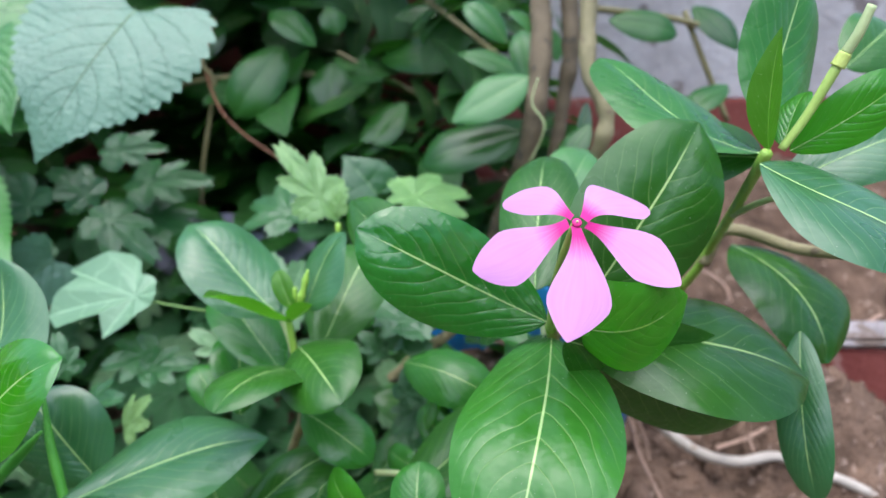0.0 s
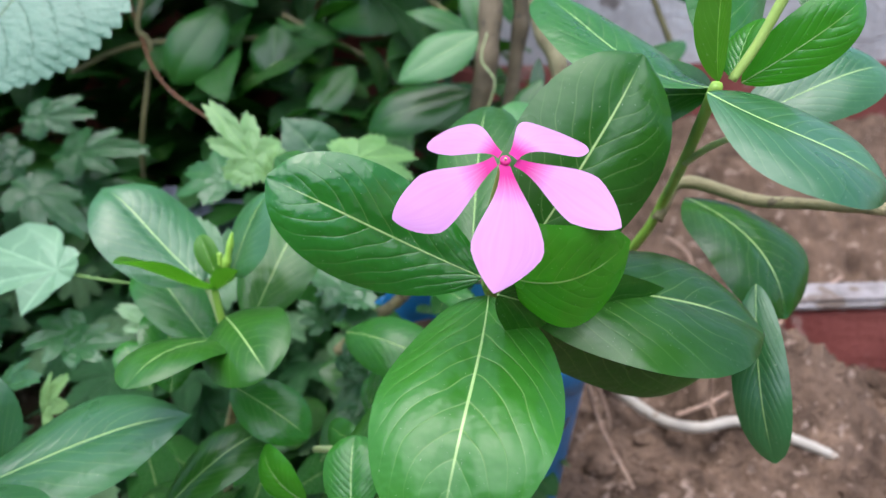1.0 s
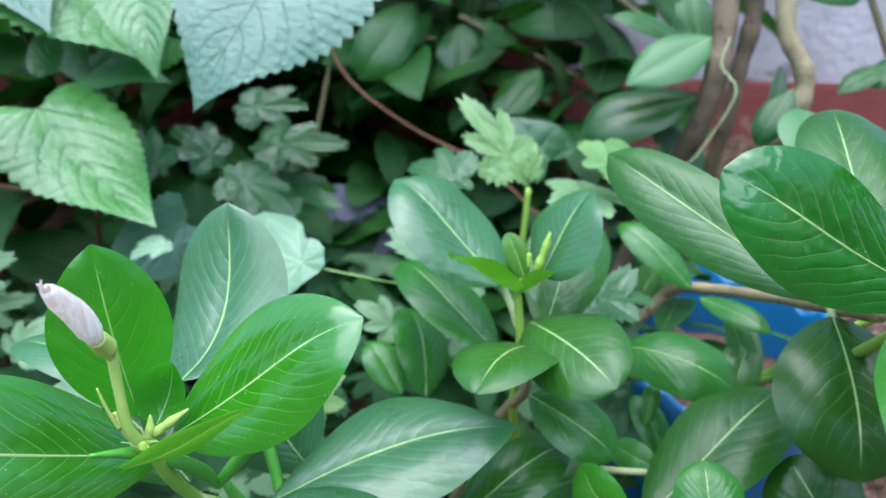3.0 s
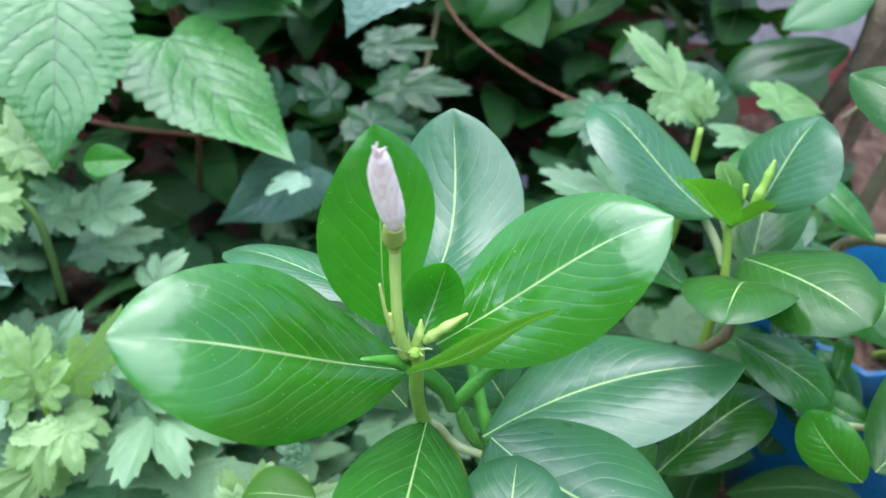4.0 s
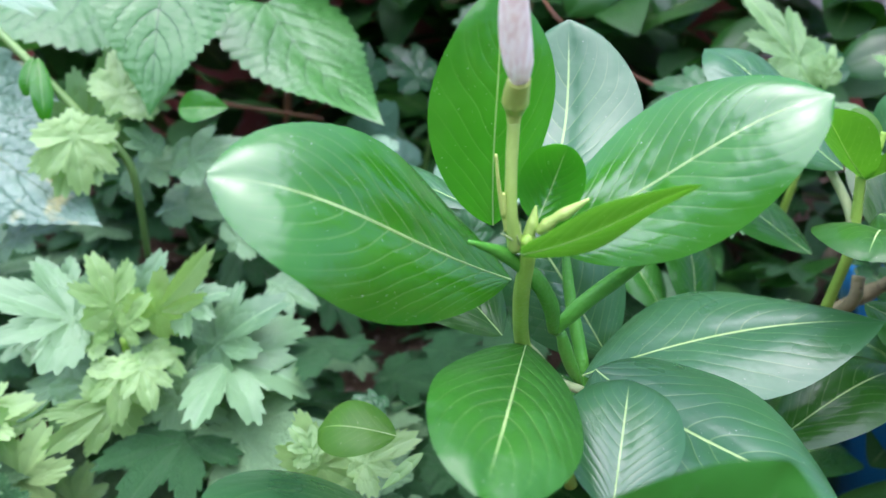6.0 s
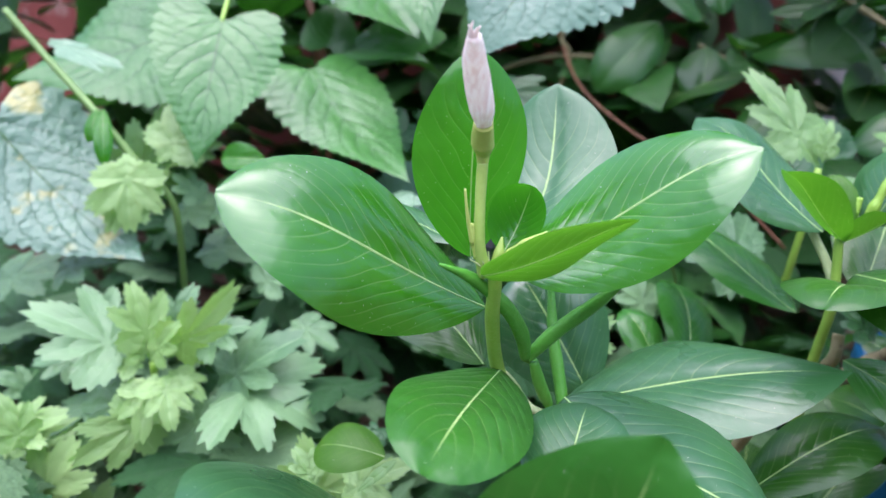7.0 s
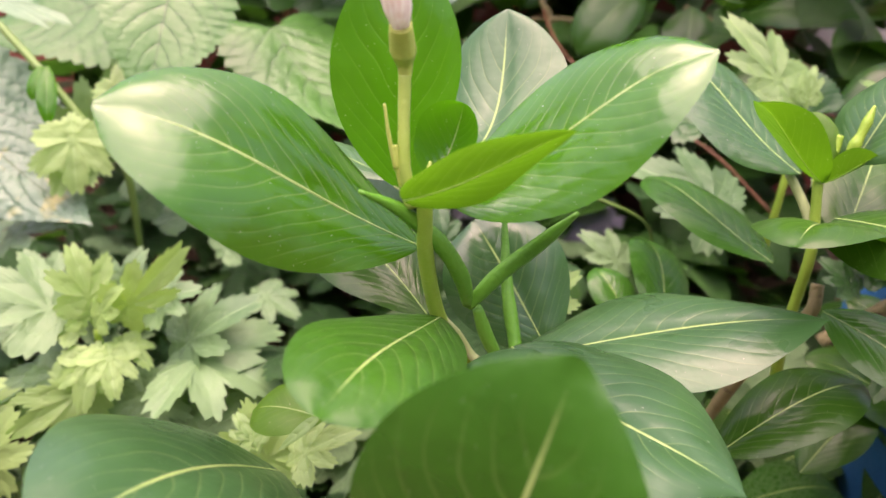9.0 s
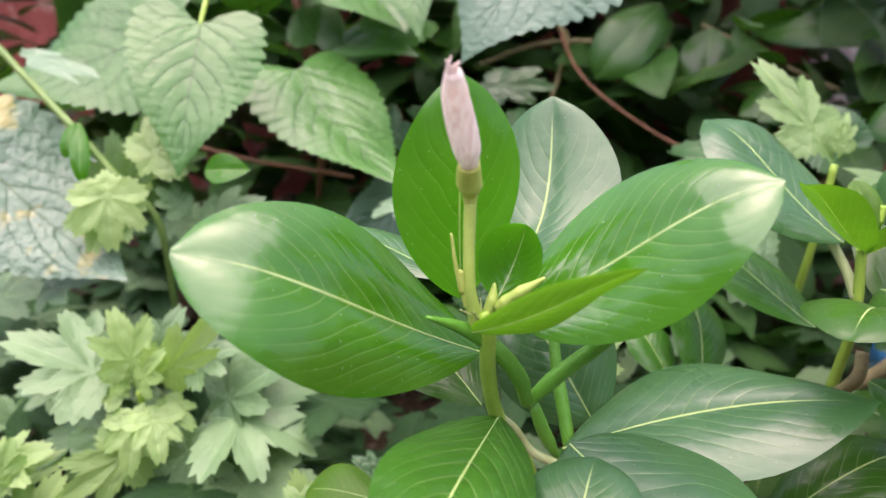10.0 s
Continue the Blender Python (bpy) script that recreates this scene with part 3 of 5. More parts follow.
dark_mum = thing("chrysanthemum", (-0.16, 0.36, 0.0), "shaded chrysanthemum with dark lobed leaves", "plant")
ivy = thing("ivy_seedling", (-0.12, 0.28, 0.0), "ivy seedling with a pale green pointed leaf", "plant")
vine = thing("climbing_plant", (-0.30, 0.25, 0.0), "climbing green stem with a few small leaves", "plant")
back_shrub = thing("shrub", (-0.25, 0.52, 0.0), "leafy dark green shrub along the red wall", "shrub")
hedge = thing("shrub", (-0.10, 0.60, 0.0), "dense shaded dark green shrub at the foot of the wall", "shrub")
shrub = thing("shrub", (0.02, 0.45, 0.0), "woody shrub with bare trunks and dark leathery leaves before the wall", "shrub")

# periwinkle in the pot: flowering shoot
leaf(pot_plant, "broad", LEAF_RICH, (0.0246, 0.1452, 0.2264), (-0.0196, 0.1489, 0.2493), (-0.440, -0.617, 0.652), 0.0258, -0.129, 0.30, 0.40, shape=(0.65, 0.50), bend=-0.003)
leaf(pot_plant, "broad", LEAF_LIT, (0.0264, 0.1471, 0.2205), (0.0131, 0.0932, 0.2075), (-0.235, -0.924, 0.303), 0.0351, 0.005, 0.30, 0.40, shape=(0.59, 0.38), bend=-0.025)
leaf(pot_plant, "oval", LEAF_BRIGHT, (0.0243, 0.1347, 0.2357), (0.0498, 0.1269, 0.2445), (0.831, -0.502, 0.240), 0.0275, 0.229, 0.30, 0.40, shape=(0.58, 0.65), bend=-0.005)
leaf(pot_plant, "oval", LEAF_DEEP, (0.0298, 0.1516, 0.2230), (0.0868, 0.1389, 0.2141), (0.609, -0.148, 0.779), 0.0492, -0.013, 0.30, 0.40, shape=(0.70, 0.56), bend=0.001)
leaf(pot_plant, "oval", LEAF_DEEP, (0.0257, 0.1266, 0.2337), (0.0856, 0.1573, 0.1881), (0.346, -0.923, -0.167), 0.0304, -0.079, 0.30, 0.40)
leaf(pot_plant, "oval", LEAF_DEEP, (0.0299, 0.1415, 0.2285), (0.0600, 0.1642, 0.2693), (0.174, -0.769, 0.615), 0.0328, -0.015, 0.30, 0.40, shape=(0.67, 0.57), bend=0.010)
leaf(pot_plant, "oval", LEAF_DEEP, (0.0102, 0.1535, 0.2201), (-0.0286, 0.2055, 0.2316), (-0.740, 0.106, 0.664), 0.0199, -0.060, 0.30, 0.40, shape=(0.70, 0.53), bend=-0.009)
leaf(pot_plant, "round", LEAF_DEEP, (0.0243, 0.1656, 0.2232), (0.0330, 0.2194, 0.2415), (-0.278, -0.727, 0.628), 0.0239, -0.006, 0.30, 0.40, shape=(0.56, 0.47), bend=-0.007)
stem(pot_plant, "stem", STEM_GREEN, [(0.0450, 0.2750, 0.1000), (0.0425, 0.2420, 0.1300), (0.0360, 0.1920, 0.1750), (0.0300, 0.1610, 0.2070), (0.0260, 0.1475, 0.2235)], .0017, .0014)
stem(pot_plant, "pedicel", STEM_LIME, [(0.0260, 0.1475, 0.2230), (0.0252, 0.1440, 0.2330), (0.0252, 0.1385, 0.2450), (0.0262, 0.1312, 0.2585)], .0009, .0007)
# shoot at the upper right
leaf(pot_plant, "oval", LEAF_MID, (0.0773, 0.1591, 0.2666), (0.0895, 0.1894, 0.2996), (0.485, -0.726, 0.487), 0.0272, -0.120, 0.30, 0.40)
leaf(pot_plant, "lance", LEAF_UNDER, (0.0725, 0.1526, 0.2670), (0.0710, 0.1548, 0.2934), (-0.876, -0.482, -0.009), 0.0086, 0.052, 0.60, 0.12)
leaf(pot_plant, "round", LEAF_BRIGHT, (0.0767, 0.1549, 0.2672), (0.0841, 0.1643, 0.2769), (-0.732, -0.119, 0.670), 0.0085, 0.025, 0.50, 0.40)
leaf(pot_plant, "oval", LEAF_BRIGHT, (0.0778, 0.1534, 0.2664), (0.0998, 0.1550, 0.2828), (-0.093, -0.971, 0.221), 0.0132, 0.076, 0.30, 0.40)
leaf(pot_plant, "oval", LEAF_MID, (0.0739, 0.1598, 0.2636), (0.0464, 0.2124, 0.2742), (0.110, -0.143, 0.984), 0.0281, -0.111, 0.30, 0.40)
leaf(pot_plant, "oval", LEAF_DEEP, (0.0763, 0.1631, 0.2613), (0.0651, 0.2024, 0.2436), (-0.851, -0.007, 0.525), 0.0228, 0.033, 0.30, 0.40)
leaf(pot_plant, "oval", LEAF_SHEEN, (0.0638, 0.1367, 0.2695), (0.0932, 0.1225, 0.2562), (-0.005, -0.021, 1.000), 0.0413, -0.033, 0.30, 0.40, shape=(0.73, 0.56), bend=0.007)
leaf(pot_plant, "oval", LEAF_SHEEN, (0.0872, 0.1722, 0.2504), (0.1275, 0.1832, 0.2611), (0.100, -0.600, 0.800), 0.0194, 0.060, 0.30, 0.40)
leaf(pot_plant, "oval", LEAF_DEEP, (0.1291, 0.2312, 0.2672), (0.1560, 0.2576, 0.2748), (0.273, -0.515, 0.813), 0.0232, 0.039, 0.30, 0.40)
stem(pot_plant, "stem", STEM_GREEN, [(0.0500, 0.2720, 0.1000), (0.0640, 0.2480, 0.1420), (0.0780, 0.2260, 0.1780), (0.0847, 0.2140, 0.2004), (0.0881, 0.2101, 0.2148), (0.0829, 0.1875, 0.2364), (0.0734, 0.1550, 0.2652)], .0018, .0014)
stem(pot_plant, "pedicel", STEM_LIME, [(0.0741, 0.1500, 0.2679), (0.0782, 0.1505, 0.2753), (0.0826, 0.1508, 0.2865)], .0009, .0011)
stem(pot_plant, "calyx", CALYX, [(0.0824, 0.1509, 0.2858), (0.0835, 0.1509, 0.2887)], .0016, .0014)
stem(pot_plant, "faded_flower", STEM_PALE, [(0.0835, 0.1509, 0.2887), (0.0849, 0.1506, 0.2925), (0.0867, 0.1513, 0.2981)], (.0012, .0011, .0010), 0)
stem(pot_plant, "stem", STEM_WOOD, [(0.0868, 0.2114, 0.2062), (0.0944, 0.2149, 0.2174), (0.1129, 0.2049, 0.2156), (0.1207, 0.1907, 0.2207), (0.1275, 0.1673, 0.2299)], .0022, .0016)
stem(pot_plant, "petiole", STEM_PALE, [(0.0829, 0.1870, 0.2354), (0.0828, 0.1746, 0.2442), (0.0836, 0.1662, 0.2497)], .0010, .0008)
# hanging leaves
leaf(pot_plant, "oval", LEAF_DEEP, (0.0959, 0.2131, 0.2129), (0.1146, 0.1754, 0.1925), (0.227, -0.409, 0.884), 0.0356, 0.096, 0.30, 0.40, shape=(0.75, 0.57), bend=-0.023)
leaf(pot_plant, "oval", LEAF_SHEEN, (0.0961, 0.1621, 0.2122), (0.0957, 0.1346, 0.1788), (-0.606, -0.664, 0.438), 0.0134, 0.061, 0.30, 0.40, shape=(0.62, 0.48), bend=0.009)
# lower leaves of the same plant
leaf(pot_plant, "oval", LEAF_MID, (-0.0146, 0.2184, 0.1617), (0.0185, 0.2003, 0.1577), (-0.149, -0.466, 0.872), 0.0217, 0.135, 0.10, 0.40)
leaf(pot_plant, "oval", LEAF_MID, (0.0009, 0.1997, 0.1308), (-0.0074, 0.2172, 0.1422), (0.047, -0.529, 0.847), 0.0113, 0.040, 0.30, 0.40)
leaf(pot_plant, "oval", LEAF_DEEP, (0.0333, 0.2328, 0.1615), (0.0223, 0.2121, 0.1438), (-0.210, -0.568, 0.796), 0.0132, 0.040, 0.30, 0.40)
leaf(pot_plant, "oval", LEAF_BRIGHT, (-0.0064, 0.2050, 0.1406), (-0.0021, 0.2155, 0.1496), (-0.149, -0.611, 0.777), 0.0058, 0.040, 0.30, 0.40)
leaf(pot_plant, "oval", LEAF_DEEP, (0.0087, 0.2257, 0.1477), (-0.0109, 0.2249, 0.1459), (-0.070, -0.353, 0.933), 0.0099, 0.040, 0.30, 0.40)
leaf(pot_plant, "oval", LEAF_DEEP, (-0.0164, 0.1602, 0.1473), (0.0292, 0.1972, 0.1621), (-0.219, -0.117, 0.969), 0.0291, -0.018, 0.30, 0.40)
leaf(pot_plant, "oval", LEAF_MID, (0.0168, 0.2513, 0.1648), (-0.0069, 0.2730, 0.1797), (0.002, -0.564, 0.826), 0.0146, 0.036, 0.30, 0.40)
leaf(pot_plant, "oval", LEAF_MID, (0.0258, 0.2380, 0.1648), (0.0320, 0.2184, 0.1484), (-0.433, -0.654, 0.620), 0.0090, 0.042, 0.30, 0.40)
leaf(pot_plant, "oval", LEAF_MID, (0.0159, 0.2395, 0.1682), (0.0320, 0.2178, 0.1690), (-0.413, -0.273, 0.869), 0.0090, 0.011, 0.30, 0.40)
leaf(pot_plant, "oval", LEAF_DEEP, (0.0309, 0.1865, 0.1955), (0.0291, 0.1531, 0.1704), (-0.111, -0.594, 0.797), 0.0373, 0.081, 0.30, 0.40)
stem(pot_plant, "petiole", STEM_PALE, [(0.0315, 0.1891, 0.1962), (0.0315, 0.1823, 0.1918), (0.0326, 0.1738, 0.1863)], .0013, .0009)
stem(pot_plant, "woody_stem", STEM_WOOD, [(-0.0230, 0.2594, 0.1230), (-0.0150, 0.2588, 0.1320), (-0.0072, 0.2570, 0.1405), (0.0031, 0.2590, 0.1480), (0.0136, 0.2603, 0.1590), (0.0240, 0.2515, 0.1648), (0.0340, 0.2186, 0.1812), (0.0342, 0.1917, 0.1947), (0.0318, 0.1697, 0.2066)], .0028, .0018)
# pink flower
leaf(flower, "petal", PETAL, (0.0246, 0.1291, 0.2601), (0.0059, 0.1310, 0.2482), (0.037, -0.552, 0.833), 0.0128, 0.034, 0.02, 0.10, shape=(0.64, 0.74), bend=-0.059)
leaf(flower, "petal", PETAL, (0.0261, 0.1282, 0.2596), (0.0228, 0.1110, 0.2438), (0.083, -0.697, 0.712), 0.0128, 0.019, 0.02, 0.10, shape=(0.68, 0.90), bend=-0.081)
leaf(flower, "petal", PETAL, (0.0282, 0.1286, 0.2599), (0.0459, 0.1204, 0.2507), (-0.027, -0.514, 0.857), 0.0114, -0.059, 0.02, 0.10, shape=(0.64, 0.77), bend=-0.099)
leaf(flower, "petal", PETAL, (0.0277, 0.1289, 0.2608), (0.0434, 0.1416, 0.2582), (-0.028, -0.306, 0.952), 0.0138, 0.063, 0.02, 0.10, shape=(0.67, 0.68), bend=-0.139)
leaf(flower, "petal", PETAL, (0.0255, 0.1298, 0.2608), (0.0132, 0.1454, 0.2576), (-0.254, -0.548, 0.797), 0.0080, 0.019, 0.02, 0.10, shape=(0.60, 0.50), bend=0.101)
stem(flower, "eye", EYE, [(0.0263, 0.1296, 0.2590), (0.0263, 0.1288, 0.2602), (0.0263, 0.1286, 0.2605)], (.0007, .0010, .0008), 0)
stem(flower, "stigma", STEM_PALE, [(0.0263, 0.1287, 0.2604), (0.0263, 0.1283, 0.2608)], .0003, .0002)
# young periwinkle between the two
leaf(small_plant, "broad", LEAF_SHEEN, (-0.0546, 0.2022, 0.1930), (-0.0878, 0.2250, 0.2147), (0.239, -0.299, 0.924), 0.0321, -0.082, 0.30, 0.40, shape=(0.72, 0.67), bend=-0.009)
leaf(small_plant, "oval", LEAF_UNDER, (-0.0502, 0.1989, 0.1920), (-0.0702, 0.1815, 0.2118), (0.330, 0.620, 0.710), 0.0130, -0.060, 0.35, -0.10)
leaf(small_plant, "oval", LEAF_UNDER, (-0.0502, 0.1989, 0.1920), (-0.0412, 0.1955, 0.2004), (-0.250, 0.700, 0.660), 0.0100, -0.060, 0.35, -0.10)
leaf(small_plant, "oval", LEAF_SHEEN, (-0.0448, 0.1994, 0.1976), (-0.0318, 0.2082, 0.2199), (-0.035, 0.084, 0.996), 0.0297, -0.001, 0.30, 0.40, shape=(0.54, 0.63), bend=0.005)
leaf(small_plant, "round", LEAF_UNDER, (-0.0494, 0.1998, 0.1968), (-0.0544, 0.2072, 0.2068), (-0.001, -0.806, 0.591), 0.0070, 0.041, 0.50, 0.40)
leaf(small_plant, "round", LEAF_DEEP, (-0.0471, 0.1938, 0.1857), (-0.0291, 0.1624, 0.1879), (-0.340, -0.219, 0.914), 0.0268, 0.026, 0.30, 0.40, shape=(0.56, 0.49), bend=-0.018)
leaf(small_plant, "oval", LEAF_DEEP, (-0.0465, 0.1888, 0.1809), (-0.0631, 0.1555, 0.1906), (-0.072, 0.145, 0.987), 0.0251, 0.055, 0.30, 0.40, shape=(0.70, 0.57), bend=-0.007)
leaf(small_plant, "oval", LEAF_MID, (-0.0778, 0.2162, 0.1391), (-0.0859, 0.2443, 0.1567), (0.486, -0.360, 0.796), 0.0216, 0.092, 0.30, 0.40)
leaf(small_plant, "oval", LEAF_MID, (-0.0862, 0.2205, 0.1370), (-0.0993, 0.2349, 0.1480), (0.151, -0.510, 0.847), 0.0137, 0.043, 0.30, 0.40)
leaf(small_plant, "oval", LEAF_MID, (-0.0560, 0.2023, 0.1698), (-0.0872, 0.2416, 0.1776), (0.095, -0.121, 0.988), 0.0232, -0.028, 0.30, 0.40)
leaf(small_plant, "oval", LEAF_DEEP, (-0.0421, 0.2008, 0.1778), (-0.0269, 0.2473, 0.1959), (0.148, -0.332, 0.932), 0.0268, 0.019, 0.30, 0.40, shape=(0.70, 0.55), bend=-0.003)
leaf(small_plant, "oval", LEAF_MID, (-0.0467, 0.1868, 0.1655), (-0.0231, 0.1749, 0.1544), (0.135, -0.518, 0.844), 0.0181, 0.038, 0.30, 0.40)
leaf(small_plant, "oval", LEAF_DEEP, (-0.0661, 0.1647, 0.1370), (-0.0353, 0.1837, 0.1502), (-0.232, -0.271, 0.934), 0.0202, 0.046, 0.30, 0.40)
leaf(small_plant, "oval", LEAF_BRIGHT, (-0.0220, 0.1551, 0.1486), (-0.0338, 0.1661, 0.1598), (-0.538, -0.809, 0.237), 0.0146, 0.114, 0.30, 0.40)
leaf(small_plant, "round", LEAF_MID, (-0.0075, 0.1395, 0.1613), (-0.0070, 0.1562, 0.1719), (-0.249, -0.511, 0.823), 0.0162, 0.044, 0.30, 0.40)
leaf(small_plant, "oval", LEAF_DEEP, (0.0359, 0.1583, 0.1411), (0.0252, 0.1766, 0.1551), (-0.388, -0.694, 0.607), 0.0256, 0.040, 0.30, 0.40)
leaf(small_plant, "oval", LEAF_MID, (-0.0063, 0.1809, 0.1433), (-0.0191, 0.1920, 0.1436), (-0.520, -0.614, 0.594), 0.0098, 0.061, 0.30, 0.40)
stem(small_plant, "stem", STEM_GREEN, [(-0.0474, 0.2061, 0.1297), (-0.0498, 0.2001, 0.1510), (-0.0493, 0.1976, 0.1725), (-0.0497, 0.1981, 0.1802), (-0.0511, 0.2003, 0.1932)], .0015, .0012)
stem(small_plant, "stem", STEM_GREEN, [(-0.0511, 0.1999, 0.1924), (-0.0488, 0.2012, 0.1980), (-0.0482, 0.2024, 0.2030)], .0009, .0008)
stem(small_plant, "flower_bud", STEM_GREEN, [(-0.0470, 0.1988, 0.1960), (-0.0458, 0.1990, 0.2010), (-0.0446, 0.1996, 0.2050), (-0.0432, 0.2010, 0.2105)], (.0006, .0011, .0015, .0010, .0012, .0003), 0)
stem(small_plant, "cut_stalk", STEM_PALE, [(-0.0502, 0.1984, 0.1807), (-0.0522, 0.2020, 0.1855), (-0.0560, 0.2073, 0.1915)], .0012, .0011)
stem(small_plant, "petiole", STEM_PALE, [(-0.0234, 0.1845, 0.1403), (-0.0162, 0.1808, 0.1436), (-0.0071, 0.1809, 0.1433)], .0011, .0009)
stem(small_plant, "stem", STEM_WOOD, [(-0.0711, 0.2283, 0.0642), (-0.0594, 0.2128, 0.1207), (-0.0513, 0.2036, 0.1460), (-0.0477, 0.1919, 0.1622), (-0.0472, 0.1933, 0.1694)], .0020, .0015)
leaf(small_plant, "oval", LEAF_DEEP, (0.0131, 0.2498, 0.1006), (-0.0295, 0.2476, 0.1222), (0.427, -0.418, 0.802), 0.0239, 0.040, 0.30, 0.40)
leaf(small_plant, "oval", LEAF_DEEP, (-0.0292, 0.2253, 0.0941), (-0.0084, 0.2477, 0.1091), (-0.185, -0.422, 0.888), 0.0187, 0.040, 0.30, 0.40)
leaf(small_plant, "oval", LEAF_DEEP, (0.0085, 0.2683, 0.1221), (-0.0149, 0.2728, 0.1342), (0.301, -0.543, 0.784), 0.0147, 0.040, 0.30, 0.40)
# periwinkle with the faded flower
leaf(front_plant, "broad", LEAF_FRONT, (-0.1277, 0.1337, 0.1893), (-0.1659, 0.1035, 0.2156), (0.398, -0.556, 0.730), 0.0284, -0.058, 0.30, 0.40, shape=(0.84, 0.57), bend=-0.009)
leaf(front_plant, "oval", LEAF_BRIGHT, (-0.1316, 0.1343, 0.1990), (-0.1334, 0.1342, 0.2375), (0.529, -0.833, 0.162), 0.0218, -0.026, 0.30, 0.40, shape=(0.74, 0.67), bend=-0.017)
leaf(front_plant, "oval", LEAF_SHEEN, (-0.1255, 0.1413, 0.2023), (-0.1234, 0.1772, 0.2268), (-0.265, -0.559, 0.786), 0.0302, -0.249, 0.30, 0.40, shape=(0.63, 0.57), bend=0.016)
leaf(front_plant, "broad", LEAF_FRONT, (-0.1219, 0.1271, 0.2007), (-0.0852, 0.1311, 0.2261), (-0.055, -0.542, 0.839), 0.0267, -0.147, 0.30, 0.40, shape=(0.67, 0.65), bend=-0.041)
leaf(front_plant, "oval", LEAF_UNDER, (-0.1255, 0.1151, 0.2037), (-0.1023, 0.1184, 0.2156), (-0.307, 0.717, 0.626), 0.0129, -0.078, 0.45, 0.40, shape=(0.49, 0.88), bend=-0.016)
leaf(front_plant, "round", LEAF_BRIGHT, (-0.1240, 0.1262, 0.2042), (-0.1207, 0.1300, 0.2157), (-0.020, -0.900, 0.440), 0.0100, -0.230, 0.25, -0.70)
leaf(front_plant, "pointed", LEAF_SHEEN, (-0.1122, 0.1449, 0.1632), (-0.0520, 0.1645, 0.1733), (0.363, 0.079, 0.929), 0.0378, -0.112, 0.30, 0.40, shape=(1.04, 0.91), bend=-0.167)
leaf(front_plant, "oval", LEAF_LIT, (-0.1239, 0.1352, 0.1754), (-0.1257, 0.0855, 0.1864), (0.180, -0.287, 0.941), 0.0231, -0.015, 0.30, 0.40, shape=(0.71, 0.46), bend=0.002)
leaf(front_plant, "oval", LEAF_SHEEN, (-0.1106, 0.1372, 0.1705), (-0.0715, 0.1149, 0.1652), (-0.001, -0.003, 1.000), 0.0444, -0.044, 0.30, 0.40, shape=(0.62, 0.91), bend=0.055)
leaf(front_plant, "oval", LEAF_SHEEN, (-0.1080, 0.1035, 0.1695), (-0.1058, 0.1260, 0.1770), (-0.060, -0.330, 0.940), 0.0190, 0.020, 0.30, 0.40)
leaf(front_plant, "lance", LEAF_MUM_PALE, (-0.1387, 0.1150, 0.1640), (-0.1451, 0.1112, 0.1578), (-0.100, -0.600, 0.790), 0.0022, 0.020, 0.30, 0.12)
leaf(front_plant, "oval", LEAF_DEEP, (-0.1291, 0.1447, 0.1703), (-0.1586, 0.1674, 0.1731), (0.081, -0.378, 0.922), 0.0233, 0.099, 0.30, 0.40, shape=(0.73, 0.53), bend=0.007)
leaf(front_plant, "oval", LEAF_SHEEN, (-0.1061, 0.1650, 0.1555), (-0.1275, 0.1780, 0.1790), (-0.050, -0.620, 0.780), 0.0290, 0.020, 0.30, 0.40)
leaf(front_plant, "oval", LEAF_MID, (-0.1091, 0.0922, 0.1558), (-0.0970, 0.0792, 0.2033), (-0.090, -0.947, 0.309), 0.0345, 0.073, 0.40, 0.25, shape=(0.83, 0.62), bend=0.041)
stem(front_plant, "withered_petal", PETAL_OLD, [(-0.1291, 0.1131, 0.2407), (-0.1293, 0.1126, 0.2418), (-0.1298, 0.1120, 0.2429)], .0006, .0001)
stem(front_plant, "withered_petal", PETAL_OLD, [(-0.1291, 0.1131, 0.2407), (-0.1287, 0.1127, 0.2420), (-0.1280, 0.1121, 0.2428)], .0006, .0001)
stem(front_plant, "withered_petal", PETAL_OLD, [(-0.1293, 0.1131, 0.2407), (-0.1296, 0.1125, 0.2418), (-0.1292, 0.1123, 0.2434)], .0006, .0001)
leaf(front_plant, "oval", LEAF_SHEEN, (-0.1498, 0.1199, 0.1455), (-0.1477, 0.0662, 0.1783), (0.230, -0.398, 0.888), 0.0365, 0.018, 0.30, 0.40, shape=(0.66, 0.59), bend=0.005)
leaf(front_plant, "oval", LEAF_UNDER, (-0.1501, 0.1419, 0.1425), (-0.1687, 0.1440, 0.1389), (-0.203, -0.363, 0.910), 0.0140, 0.073, 0.30, 0.40)
stem(front_plant, "stem", STEM_GREEN, [(-0.1109, 0.1496, 0.1295), (-0.1204, 0.1425, 0.1633), (-0.1244, 0.1367, 0.1739), (-0.1254, 0.1295, 0.1877), (-0.1248, 0.1245, 0.1991), (-0.1252, 0.1251, 0.2024)], .0016, .0013)
stem(front_plant, "stem", STEM_PALE, [(-0.1121, 0.1382, 0.1644), (-0.1179, 0.1402, 0.1649), (-0.1213, 0.1393, 0.1699), (-0.1239, 0.1368, 0.1740)], .0009, .0009)
stem(front_plant, "pedicel", STEM_LIME, [(-0.1268, 0.1245, 0.2000), (-0.1278, 0.1230, 0.2060), (-0.1285, 0.1240, 0.2130), (-0.1288, 0.1249, 0.2205)], (.0014, .0010, .0009, .0010), .0009)
